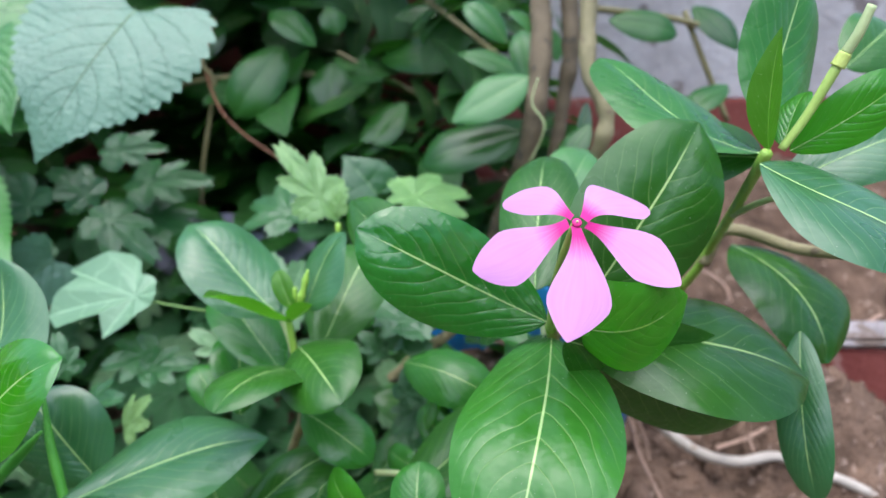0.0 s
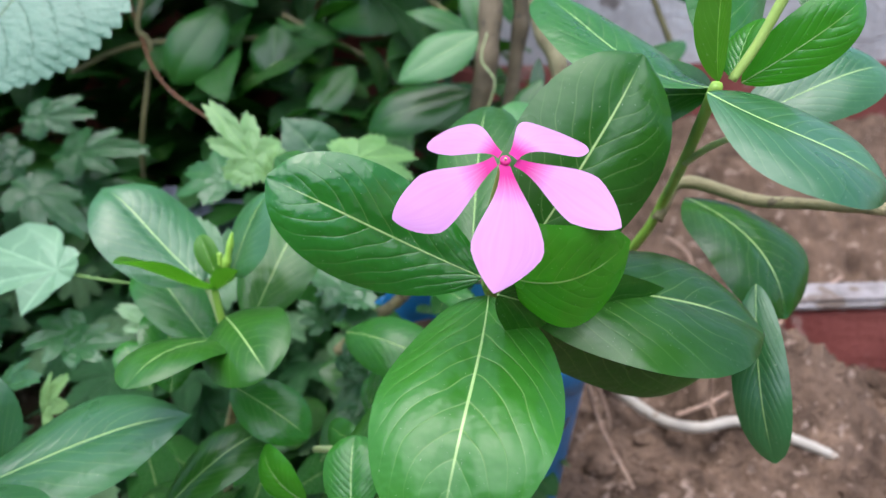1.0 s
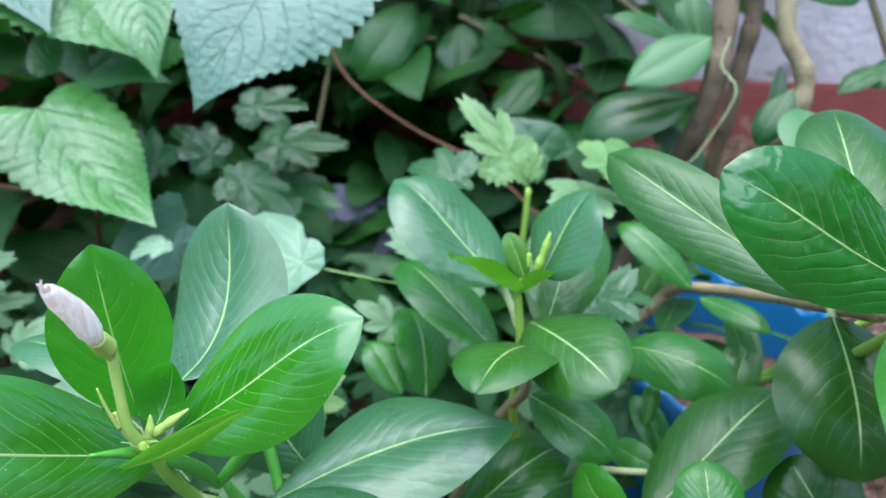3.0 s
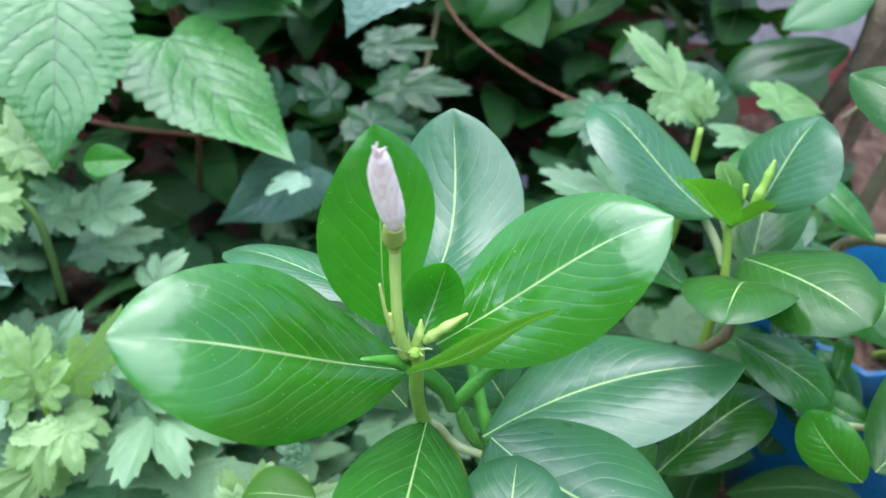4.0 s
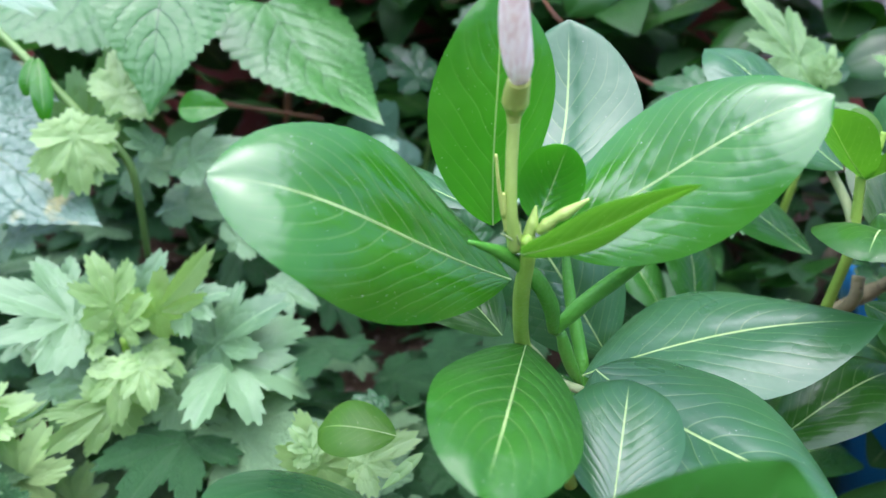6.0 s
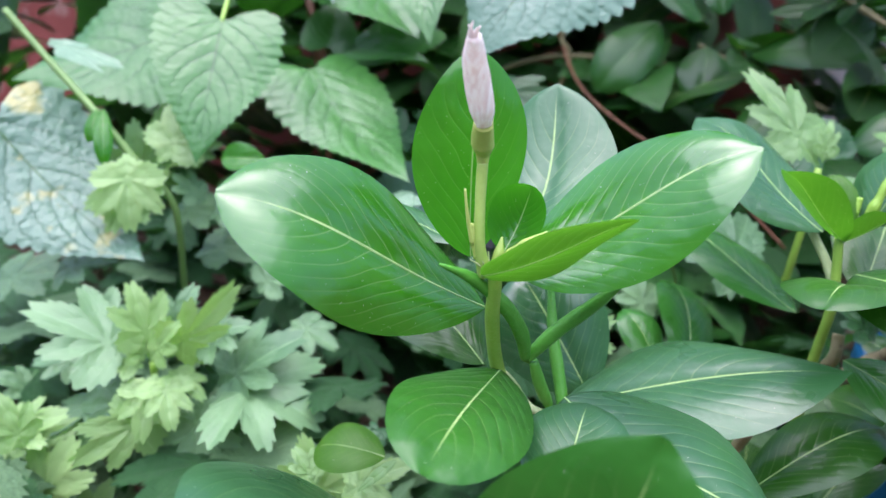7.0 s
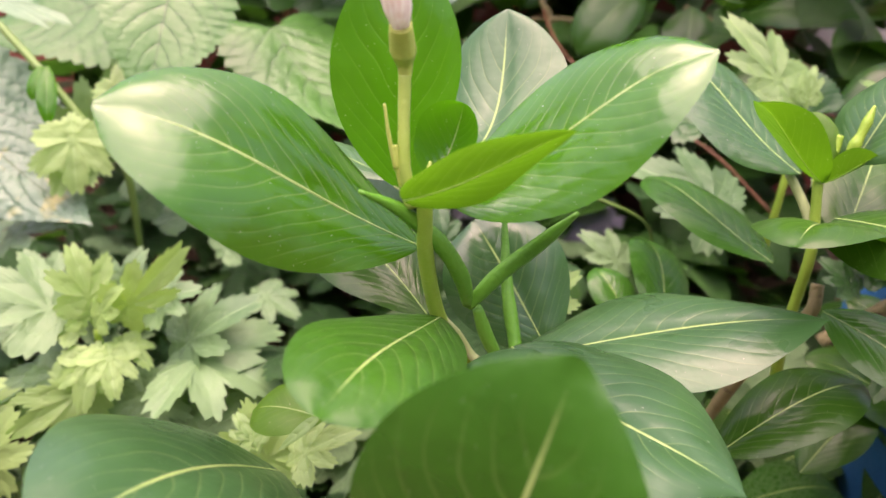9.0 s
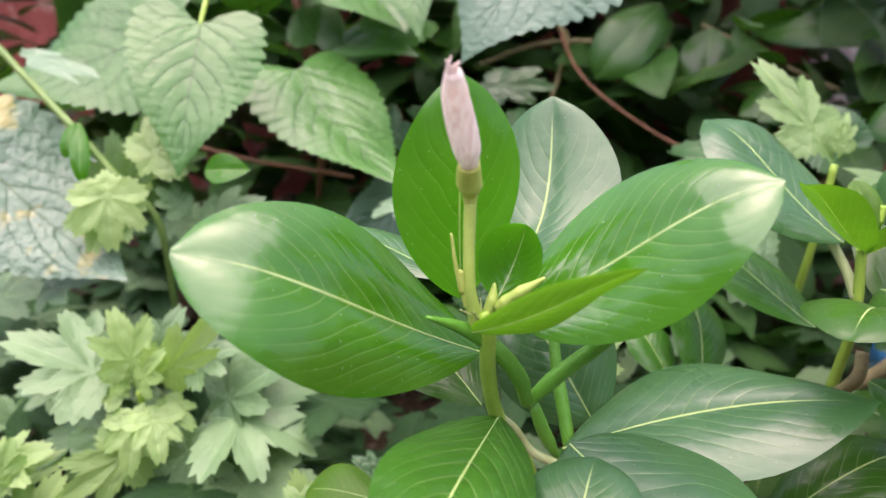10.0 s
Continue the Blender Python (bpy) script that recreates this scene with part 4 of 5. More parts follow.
stem(front_plant, "calyx", CALYX, [(-0.1288, 0.1250, 0.2198), (-0.1288, 0.1244, 0.2222), (-0.1286, 0.1225, 0.2250), (-0.1282, 0.1203, 0.2276)], (.0010, .0013, .0021, .0019, .0016), 0)
stem(front_plant, "withered_flower", PETAL_OLD, [(-0.1281, 0.1203, 0.2273), (-0.1285, 0.1195, 0.2303), (-0.1291, 0.1182, 0.2340), (-0.1293, 0.1156, 0.2378), (-0.1290, 0.1128, 0.2413)], (.0013, .0020, .0022, .0021, .0018, .0011), 0)
leaf(front_plant, "oval", LEAF_SHEEN, (-0.1362, 0.1453, 0.1970), (-0.1714, 0.1597, 0.1974), (0.019, 0.018, 1.000), 0.0144, 0.004, 0.30, 0.40)
stem(front_plant, "old_pedicel", CALYX, [(-0.1307, 0.1213, 0.2162), (-0.1300, 0.1215, 0.2115), (-0.1290, 0.1222, 0.2062)], .0002, .0004)
stem(front_plant, "old_pedicel", CALYX, [(-0.1294, 0.1226, 0.2098), (-0.1290, 0.1226, 0.2070), (-0.1282, 0.1232, 0.2035)], .0004, .0006)
stem(front_plant, "seed_pod", POD_GREEN, [(-0.1335, 0.1184, 0.2032), (-0.1285, 0.1235, 0.1992), (-0.1233, 0.1288, 0.1925), (-0.1203, 0.1335, 0.1850), (-0.1193, 0.1367, 0.1782)], (.0003, .0012, .0015, .0015, .0011), 0)
stem(front_plant, "seed_pod", POD_GREEN, [(-0.1193, 0.1370, 0.1776), (-0.1140, 0.1378, 0.1846), (-0.1075, 0.1392, 0.1910), (-0.1018, 0.1410, 0.1968)], (.0011, .0015, .0016, .0013, .0004), 0)
stem(front_plant, "seed_pod", POD_GREEN, [(-0.1095, 0.1515, 0.1520), (-0.1128, 0.1570, 0.1615), (-0.1165, 0.1635, 0.1720), (-0.1197, 0.1722, 0.1855)], (.0010, .0015, .0015, .0012, .0004), 0)
stem(front_plant, "seed_pod", POD_GREEN, [(-0.1178, 0.1380, 0.1770), (-0.1158, 0.1395, 0.1705), (-0.1122, 0.1420, 0.1620)], (.0010, .0014, .0013, .0004), 0)
stem(front_plant, "flower_bud", STEM_LIME, [(-0.1236, 0.1243, 0.2034), (-0.1217, 0.1238, 0.2056), (-0.1195, 0.1239, 0.2074), (-0.1166, 0.1244, 0.2096)], (.0007, .0011, .0008, .0010, .0006, .0002), 0)
stem(front_plant, "flower_bud", STEM_LIME, [(-0.1251, 0.1245, 0.2025), (-0.1246, 0.1247, 0.2045), (-0.1244, 0.1252, 0.2072)], (.0009, .0010, .0002), 0)
stem(front_plant, "flower_bud", STEM_GREEN, [(-0.1252, 0.1222, 0.2015), (-0.1250, 0.1218, 0.2028), (-0.1249, 0.1216, 0.2038)], (.0009, .0011, .0004), 0)
for k in range(7):
    turn = 0.9 * k
    stem(front_plant, "bract", STEM_PALE, [(-0.1258, 0.1236, 0.2010), (-0.1258 + 0.0022 * math.cos(turn), 0.1232 + 0.0016 * math.sin(turn), 0.2026), (-0.1258 + 0.0036 * math.cos(turn), 0.1228 + 0.0026 * math.sin(turn), 0.2030 + 0.0006 * (k % 3))], .0003, .0001)
# nettle-leaved plant
leaf(nettle, "heart", LEAF_NETTLE_PALE, (-0.1356, 0.3316, 0.2703), (-0.1680, 0.2797, 0.2168), (0.123, -0.748, 0.652), 0.0799, 0.062, 0.10, 0.12)
leaf(nettle, "heart", LEAF_NETTLE, (-0.2715, 0.2801, 0.2265), (-0.2613, 0.2392, 0.1764), (0.424, -0.657, 0.623), 0.0501, 0.032, 0.15, 0.12)
leaf(nettle, "heart", LEAF_NETTLE, (-0.2520, 0.3203, 0.2043), (-0.1893, 0.2791, 0.1688), (0.282, -0.343, 0.896), 0.0592, -0.084, 0.15, 0.12)
leaf(nettle, "heart", LEAF_NETTLE_SPOT, (-0.3411, 0.2275, 0.1867), (-0.2721, 0.2196, 0.1429), (0.424, -0.497, 0.757), 0.0667, -0.133, 0.10, 0.12)
leaf(nettle, "heart", LEAF_NETTLE, (-0.3069, 0.3235, 0.2245), (-0.3821, 0.2802, 0.1923), (0.074, -0.675, 0.734), 0.0816, -0.080, 0.10, 0.12)
leaf(nettle, "heart", LEAF_NETTLE, (-0.2583, 0.3809, 0.2595), (-0.2065, 0.3393, 0.2201), (0.222, -0.511, 0.831), 0.0887, -0.063, 0.30, 0.12)
leaf(nettle, "heart", LEAF_NETTLE, (-0.2151, 0.3855, 0.2226), (-0.2598, 0.3600, 0.1975), (0.061, -0.752, 0.656), 0.0331, -0.004, 0.30, 0.12)
leaf(nettle, "heart", LEAF_NETTLE_PALE, (-0.2837, 0.3682, 0.2581), (-0.2457, 0.3334, 0.2325), (0.224, -0.406, 0.886), 0.0403, 0.040, 0.30, 0.12)
leaf(nettle, "heart", LEAF_NETTLE, (-0.2082, 0.3393, 0.2562), (-0.1911, 0.3069, 0.2202), (0.042, -0.734, 0.678), 0.0325, 0.033, 0.30, 0.12)
leaf(nettle, "heart", LEAF_NETTLE, (-0.2620, 0.3621, 0.2094), (-0.2636, 0.3823, 0.2332), (0.252, -0.728, 0.637), 0.0282, 0.040, 0.30, 0.12)
leaf(nettle, "heart", LEAF_NETTLE, (-0.2439, 0.3562, 0.2110), (-0.2048, 0.3538, 0.2078), (0.041, -0.485, 0.874), 0.0236, 0.040, 0.30, 0.12)
leaf(nettle, "heart", LEAF_NETTLE_PALE, (-0.1938, 0.3172, 0.1532), (-0.2299, 0.2911, 0.1333), (0.474, -0.845, 0.248), 0.0352, 0.059, 0.30, 0.12)
stem(nettle, "stem", STEM_RED, [(-0.2889, 0.3923, 0.2396), (-0.2785, 0.3822, 0.2197), (-0.2708, 0.3806, 0.1944), (-0.2739, 0.3913, 0.1501), (-0.2865, 0.4046, 0.0896)], .0022, .0016)
stem(nettle, "petiole", STEM_GREEN, [(-0.2794, 0.3076, 0.2501), (-0.2751, 0.2915, 0.2349), (-0.2718, 0.2795, 0.2252)], .0012, .0010)
stem(nettle, "stem", STEM_RED, [(-0.2933, 0.4034, 0.2492), (-0.2846, 0.3938, 0.2201), (-0.2814, 0.3945, 0.1923), (-0.2784, 0.4047, 0.1333)], .0020, .0018)
stem(nettle, "stem", STEM_RED, [(-0.3500, 0.3801, 0.1464), (-0.3058, 0.3710, 0.1438), (-0.2767, 0.3724, 0.1417), (-0.2513, 0.3831, 0.1361)], .0014, .0012)
# chrysanthemum clump at the left
leaf(mum, "lobed", LEAF_MUM, (-0.2490, 0.1881, 0.1216), (-0.2819, 0.1796, 0.1405), (0.526, -0.195, 0.828), 0.0306, -0.003, 0.10, 0.12)
leaf(mum, "lobed", LEAF_MUM_YOUNG, (-0.2476, 0.1870, 0.1234), (-0.2543, 0.1899, 0.1489), (0.865, -0.420, 0.273), 0.0204, 0.039, 0.30, 0.12)
leaf(mum, "lobed", LEAF_MUM_YOUNG, (-0.2466, 0.1874, 0.1238), (-0.2252, 0.1989, 0.1457), (0.561, -0.819, -0.119), 0.0210, 0.060, 0.30, 0.12)
leaf(mum, "lobed", LEAF_MUM, (-0.2400, 0.1964, 0.1254), (-0.2220, 0.2046, 0.1344), (-0.193, -0.502, 0.843), 0.0210, 0.083, 0.30, 0.12)
leaf(mum, "lobed", LEAF_MUM_YOUNG, (-0.2445, 0.1852, 0.1225), (-0.2409, 0.1688, 0.1077), (0.247, -0.618, 0.746), 0.0174, 0.035, 0.30, 0.12)
leaf(mum, "lobed", LEAF_MUM_YOUNG, (-0.2391, 0.1845, 0.1118), (-0.2593, 0.1599, 0.0989), (0.593, -0.699, 0.400), 0.0191, 0.048, 0.30, 0.12)
leaf(mum, "lobed", LEAF_MUM, (-0.2384, 0.1913, 0.1119), (-0.2198, 0.1783, 0.0899), (0.161, -0.784, 0.599), 0.0233, 0.054, 0.30, 0.12)
leaf(mum, "lobed", LEAF_MUM, (-0.2349, 0.1954, 0.1088), (-0.1930, 0.1987, 0.1068), (0.060, -0.200, 0.978), 0.0459, 0.173, 0.30, 0.12)
leaf(mum, "lobed", LEAF_MUM, (-0.2587, 0.1895, 0.1092), (-0.2846, 0.1743, 0.1017), (-0.137, -0.243, 0.960), 0.0176, -0.067, 0.30, 0.12)
leaf(mum, "lobed", LEAF_MUM, (-0.2301, 0.2094, 0.0854), (-0.1949, 0.2120, 0.0835), (0.069, -0.992, -0.101), 0.0263, 0.074, 0.30, 0.12)
leaf(mum, "lobed", LEAF_MUM_YOUNG, (-0.2418, 0.1859, 0.1225), (-0.2278, 0.1842, 0.1165), (0.345, -0.317, 0.884), 0.0126, 0.040, 0.30, 0.12)
leaf(mum, "lobed", LEAF_MUM, (-0.3053, 0.2507, 0.1531), (-0.2844, 0.2602, 0.1907), (0.558, -0.823, -0.103), 0.0266, 0.050, 0.30, 0.12)
leaf(mum, "lobed", LEAF_MUM_YOUNG, (-0.2868, 0.2419, 0.1744), (-0.2859, 0.2201, 0.1552), (0.331, -0.618, 0.714), 0.0226, 0.040, 0.30, 0.12)
leaf(mum, "lobed", LEAF_MUM, (-0.2654, 0.2515, 0.1572), (-0.2767, 0.2478, 0.1690), (0.733, -0.310, 0.605), 0.0134, 0.040, 0.30, 0.12)
leaf(mum, "lobed", LEAF_MUM_YOUNG, (-0.1779, 0.1537, 0.1066), (-0.1709, 0.1688, 0.1222), (0.700, -0.643, 0.311), 0.0274, 0.076, 0.30, 0.12)
leaf(mum, "lobed", LEAF_MUM_YOUNG, (-0.2863, 0.1569, 0.1007), (-0.2675, 0.1662, 0.1120), (-0.194, -0.567, 0.800), 0.0209, 0.040, 0.30, 0.12)
leaf(mum, "lobed", LEAF_MUM, (-0.3643, 0.2303, 0.1122), (-0.3204, 0.2361, 0.1264), (-0.224, -0.433, 0.873), 0.0279, 0.040, 0.30, 0.12)
stem(mum, "stem", STEM_GREEN, [(-0.2624, 0.2089, 0.0222), (-0.2556, 0.1987, 0.0750), (-0.2496, 0.1901, 0.1048), (-0.2478, 0.1877, 0.1225)], .0016, .0012)
leaf(mum, "lobed", LEAF_MUM, (-0.2933, 0.2641, 0.1465), (-0.2558, 0.2566, 0.1539), (-0.251, -0.391, 0.885), 0.0234, 0.026, 0.30, 0.12)
leaf(mum, "lobed", LEAF_MUM, (-0.2849, 0.2646, 0.1259), (-0.2479, 0.2747, 0.1377), (-0.141, -0.493, 0.859), 0.0241, 0.040, 0.30, 0.12)
leaf(mum, "lobed", LEAF_MUM_YOUNG, (-0.2993, 0.2689, 0.1661), (-0.2824, 0.2766, 0.1770), (-0.164, -0.668, 0.726), 0.0146, 0.040, 0.30, 0.12)
leaf(mum, "lobed", LEAF_MUM_YOUNG, (-0.3030, 0.2644, 0.1587), (-0.2816, 0.2597, 0.1730), (-0.561, -0.475, 0.678), 0.0179, 0.040, 0.30, 0.12)
leaf(mum, "lobed", LEAF_MUM, (-0.2530, 0.1877, 0.1149), (-0.2658, 0.1722, 0.0981), (-0.008, -0.730, 0.683), 0.0209, 0.040, 0.30, 0.12)
leaf(mum, "lobed", LEAF_MUM, (-0.2499, 0.1974, 0.1231), (-0.2445, 0.2062, 0.1415), (0.103, -0.909, 0.405), 0.0169, 0.040, 0.30, 0.12)
leaf(mum, "lobed", LEAF_MUM, (-0.2651, 0.1934, 0.1228), (-0.2805, 0.1967, 0.1408), (0.653, -0.410, 0.637), 0.0191, 0.040, 0.30, 0.12)
leaf(mum, "lobed", LEAF_MUM_YOUNG, (-0.2478, 0.1852, 0.1218), (-0.2618, 0.1791, 0.1259), (0.371, -0.251, 0.894), 0.0130, 0.040, 0.30, 0.12)
leaf(mum, "lobed", LEAF_MUM, (-0.2390, 0.1985, 0.0915), (-0.2125, 0.1895, 0.0799), (0.286, -0.316, 0.905), 0.0242, 0.040, 0.30, 0.12)
leaf(mum, "lobed", LEAF_MUM, (-0.2932, 0.1873, 0.0980), (-0.3036, 0.1788, 0.1110), (0.778, 0.011, 0.628), 0.0150, 0.040, 0.30, 0.12)
leaf(mum, "lobed", LEAF_MUM, (-0.2830, 0.1724, 0.0821), (-0.2887, 0.1576, 0.0765), (0.215, -0.417, 0.883), 0.0134, 0.040, 0.30, 0.12)
leaf(mum, "lobed", LEAF_MUM_YOUNG, (-0.2464, 0.1844, 0.1244), (-0.2369, 0.1857, 0.1394), (-0.459, -0.811, 0.362), 0.0139, 0.040, 0.30, 0.12)
leaf(mum, "lobed", LEAF_MUM_YOUNG, (-0.2480, 0.1847, 0.1234), (-0.2541, 0.1824, 0.1358), (0.882, -0.268, 0.387), 0.0103, 0.040, 0.30, 0.12)
leaf(mum, "lobed", LEAF_MUM_YOUNG, (-0.2414, 0.1841, 0.1233), (-0.2304, 0.1712, 0.1124), (0.346, -0.410, 0.844), 0.0158, 0.040, 0.30, 0.12)
leaf(mum, "lobed", LEAF_MUM, (-0.2330, 0.1973, 0.1067), (-0.2087, 0.2061, 0.1296), (-0.360, -0.677, 0.642), 0.0293, 0.040, 0.30, 0.12)
leaf(mum, "lobed", LEAF_MUM, (-0.2337, 0.1960, 0.1039), (-0.1999, 0.1963, 0.0943), (0.264, -0.305, 0.915), 0.0298, 0.040, 0.30, 0.12)
leaf(mum, "lobed", LEAF_MUM, (-0.2736, 0.1934, 0.1144), (-0.2944, 0.1852, 0.1156), (0.180, -0.325, 0.928), 0.0191, 0.040, 0.30, 0.12)
leaf(mum, "lobed", LEAF_MUM_YOUNG, (-0.2717, 0.1559, 0.1027), (-0.2791, 0.1565, 0.1196), (0.840, -0.386, 0.381), 0.0154, 0.040, 0.30, 0.12)
leaf(mum, "lobed", LEAF_MUM_YOUNG, (-0.1658, 0.1505, 0.1185), (-0.1512, 0.1557, 0.1294), (-0.363, -0.557, 0.747), 0.0156, 0.040, 0.30, 0.12)
leaf(mum, "lobed", LEAF_MUM_YOUNG, (-0.2812, 0.2425, 0.1724), (-0.2703, 0.2614, 0.1949), (0.138, -0.789, 0.598), 0.0245, 0.040, 0.30, 0.12)
leaf(mum, "lobed", LEAF_MUM_YOUNG, (-0.2880, 0.2352, 0.1805), (-0.2787, 0.2214, 0.1545), (0.524, -0.660, 0.539), 0.0243, 0.040, 0.30, 0.12)
leaf(mum, "lobed", LEAF_MUM, (-0.2646, 0.2491, 0.1508), (-0.2420, 0.2602, 0.1640), (-0.131, -0.637, 0.760), 0.0228, 0.040, 0.30, 0.12)
leaf(mum, "lobed", LEAF_MUM_PALE, (-0.2781, 0.2541, 0.1718), (-0.2638, 0.2613, 0.1805), (-0.116, -0.667, 0.736), 0.0147, 0.040, 0.30, 0.12)
leaf(mum, "lobed", LEAF_MUM, (-0.3212, 0.2248, 0.1263), (-0.2954, 0.2256, 0.1393), (-0.392, -0.448, 0.803), 0.0232, 0.040, 0.30, 0.12)
leaf(mum, "lobed", LEAF_MUM, (-0.2416, 0.2441, 0.1237), (-0.2301, 0.2531, 0.1388), (-0.146, -0.797, 0.586), 0.0178, 0.040, 0.30, 0.12)
leaf(mum, "lobed", LEAF_MUM, (-0.2274, 0.2444, 0.1155), (-0.2069, 0.2418, 0.1100), (0.201, -0.360, 0.911), 0.0182, 0.040, 0.30, 0.12)
leaf(mum, "lobed", LEAF_MUM_YOUNG, (-0.2721, 0.1534, 0.0779), (-0.2621, 0.1642, 0.1043), (-0.037, -0.921, 0.389), 0.0250, 0.040, 0.30, 0.12)
leaf(mum, "lobed", LEAF_MUM_YOUNG, (-0.2908, 0.1597, 0.0858), (-0.2724, 0.1713, 0.1023), (-0.214, -0.672, 0.709), 0.0227, 0.040, 0.30, 0.12)
leaf(mum, "lobed", LEAF_MUM_PALE, (-0.2628, 0.1648, 0.0635), (-0.2597, 0.1736, 0.0799), (0.156, -0.882, 0.445), 0.0160, 0.040, 0.30, 0.12)
# chrysanthemum shoot behind the young periwinkle
leaf(mum_shoot, "lobed", LEAF_MUM_PALE, (-0.0421, 0.2693, 0.1933), (-0.0663, 0.2845, 0.2224), (0.200, -0.720, 0.660), 0.0225, 0.030, 0.10, 0.12)
leaf(mum_shoot, "lobed", LEAF_MUM_PALE, (-0.0271, 0.2741, 0.2013), (0.0110, 0.3040, 0.1958), (-0.300, -0.650, 0.700), 0.0260, 0.020, 0.10, 0.12)
leaf(mum_shoot, "heart", LEAF_MUM_DARK, (-0.0307, 0.3134, 0.1892), (-0.0477, 0.3237, 0.2052), (0.100, -0.800, 0.590), 0.0270, 0.040, 0.20, 0.12)
leaf(mum_shoot, "lobed", LEAF_MUM_PALE, (-0.0427, 0.2683, 0.1964), (-0.0418, 0.2731, 0.2099), (-0.126, -0.932, 0.339), 0.0072, 0.040, 0.30, 0.12)
leaf(mum_shoot, "lobed", LEAF_MUM, (-0.0368, 0.2753, 0.1856), (0.0036, 0.3011, 0.1789), (0.161, 0.004, 0.987), 0.0291, 0.080, 0.30, 0.12)
leaf(mum_shoot, "lobed", LEAF_MUM, (-0.0507, 0.2606, 0.1568), (-0.0885, 0.2601, 0.1767), (0.403, -0.524, 0.750), 0.0341, 0.040, 0.30, 0.12)
leaf(mum_shoot, "lobed", LEAF_MUM, (-0.0869, 0.2499, 0.1397), (-0.1035, 0.2517, 0.1531), (0.476, -0.574, 0.667), 0.0170, 0.040, 0.30, 0.12)
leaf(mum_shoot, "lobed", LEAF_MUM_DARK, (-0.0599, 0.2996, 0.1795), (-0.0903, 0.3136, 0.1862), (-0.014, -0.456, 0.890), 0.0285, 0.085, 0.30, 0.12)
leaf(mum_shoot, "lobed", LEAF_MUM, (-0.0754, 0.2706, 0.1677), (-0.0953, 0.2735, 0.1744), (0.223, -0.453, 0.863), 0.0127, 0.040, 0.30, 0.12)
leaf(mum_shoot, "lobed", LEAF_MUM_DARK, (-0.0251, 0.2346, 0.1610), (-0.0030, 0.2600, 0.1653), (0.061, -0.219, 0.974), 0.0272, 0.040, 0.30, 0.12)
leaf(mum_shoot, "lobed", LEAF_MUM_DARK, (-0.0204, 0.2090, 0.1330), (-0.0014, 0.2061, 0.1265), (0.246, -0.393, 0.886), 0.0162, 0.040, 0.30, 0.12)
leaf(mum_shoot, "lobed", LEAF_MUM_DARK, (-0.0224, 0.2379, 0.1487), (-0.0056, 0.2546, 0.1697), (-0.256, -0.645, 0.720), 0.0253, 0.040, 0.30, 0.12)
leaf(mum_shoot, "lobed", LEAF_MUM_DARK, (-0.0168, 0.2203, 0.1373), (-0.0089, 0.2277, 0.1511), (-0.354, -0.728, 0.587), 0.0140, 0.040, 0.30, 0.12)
stem(mum_shoot, "stem", STEM_GREEN, [(-0.0446, 0.2720, 0.1472), (-0.0440, 0.2681, 0.1721), (-0.0432, 0.2688, 0.1951)], .0014, .0011)
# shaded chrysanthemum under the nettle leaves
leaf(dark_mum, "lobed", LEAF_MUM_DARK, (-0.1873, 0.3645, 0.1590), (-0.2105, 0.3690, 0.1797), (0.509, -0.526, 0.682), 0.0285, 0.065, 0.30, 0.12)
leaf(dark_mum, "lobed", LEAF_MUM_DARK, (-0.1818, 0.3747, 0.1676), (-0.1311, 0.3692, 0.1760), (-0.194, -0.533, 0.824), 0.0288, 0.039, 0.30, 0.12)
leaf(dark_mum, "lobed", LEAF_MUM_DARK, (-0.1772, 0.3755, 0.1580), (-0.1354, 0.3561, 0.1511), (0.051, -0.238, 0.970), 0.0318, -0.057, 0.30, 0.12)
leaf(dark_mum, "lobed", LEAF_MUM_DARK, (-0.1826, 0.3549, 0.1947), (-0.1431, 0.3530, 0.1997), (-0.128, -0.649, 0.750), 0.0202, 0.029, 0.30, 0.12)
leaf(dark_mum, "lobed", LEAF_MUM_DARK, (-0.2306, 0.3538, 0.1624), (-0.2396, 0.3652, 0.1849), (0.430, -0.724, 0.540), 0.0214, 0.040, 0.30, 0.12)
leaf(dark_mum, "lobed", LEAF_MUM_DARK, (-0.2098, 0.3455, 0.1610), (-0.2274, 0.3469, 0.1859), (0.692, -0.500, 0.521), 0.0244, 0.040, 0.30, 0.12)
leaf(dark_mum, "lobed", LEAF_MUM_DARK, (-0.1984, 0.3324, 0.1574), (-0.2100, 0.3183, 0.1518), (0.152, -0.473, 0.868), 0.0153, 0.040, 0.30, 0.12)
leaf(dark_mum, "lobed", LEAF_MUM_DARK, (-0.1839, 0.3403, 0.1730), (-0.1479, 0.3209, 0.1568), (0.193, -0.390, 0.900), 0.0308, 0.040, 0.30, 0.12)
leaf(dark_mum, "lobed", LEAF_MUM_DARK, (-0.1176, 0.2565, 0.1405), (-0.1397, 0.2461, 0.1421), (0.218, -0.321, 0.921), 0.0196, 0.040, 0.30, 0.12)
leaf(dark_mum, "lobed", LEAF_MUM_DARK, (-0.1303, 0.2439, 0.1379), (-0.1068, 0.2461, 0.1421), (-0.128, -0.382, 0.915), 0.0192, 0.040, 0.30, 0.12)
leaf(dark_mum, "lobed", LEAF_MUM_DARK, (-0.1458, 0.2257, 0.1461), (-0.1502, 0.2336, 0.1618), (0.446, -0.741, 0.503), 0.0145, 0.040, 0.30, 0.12)
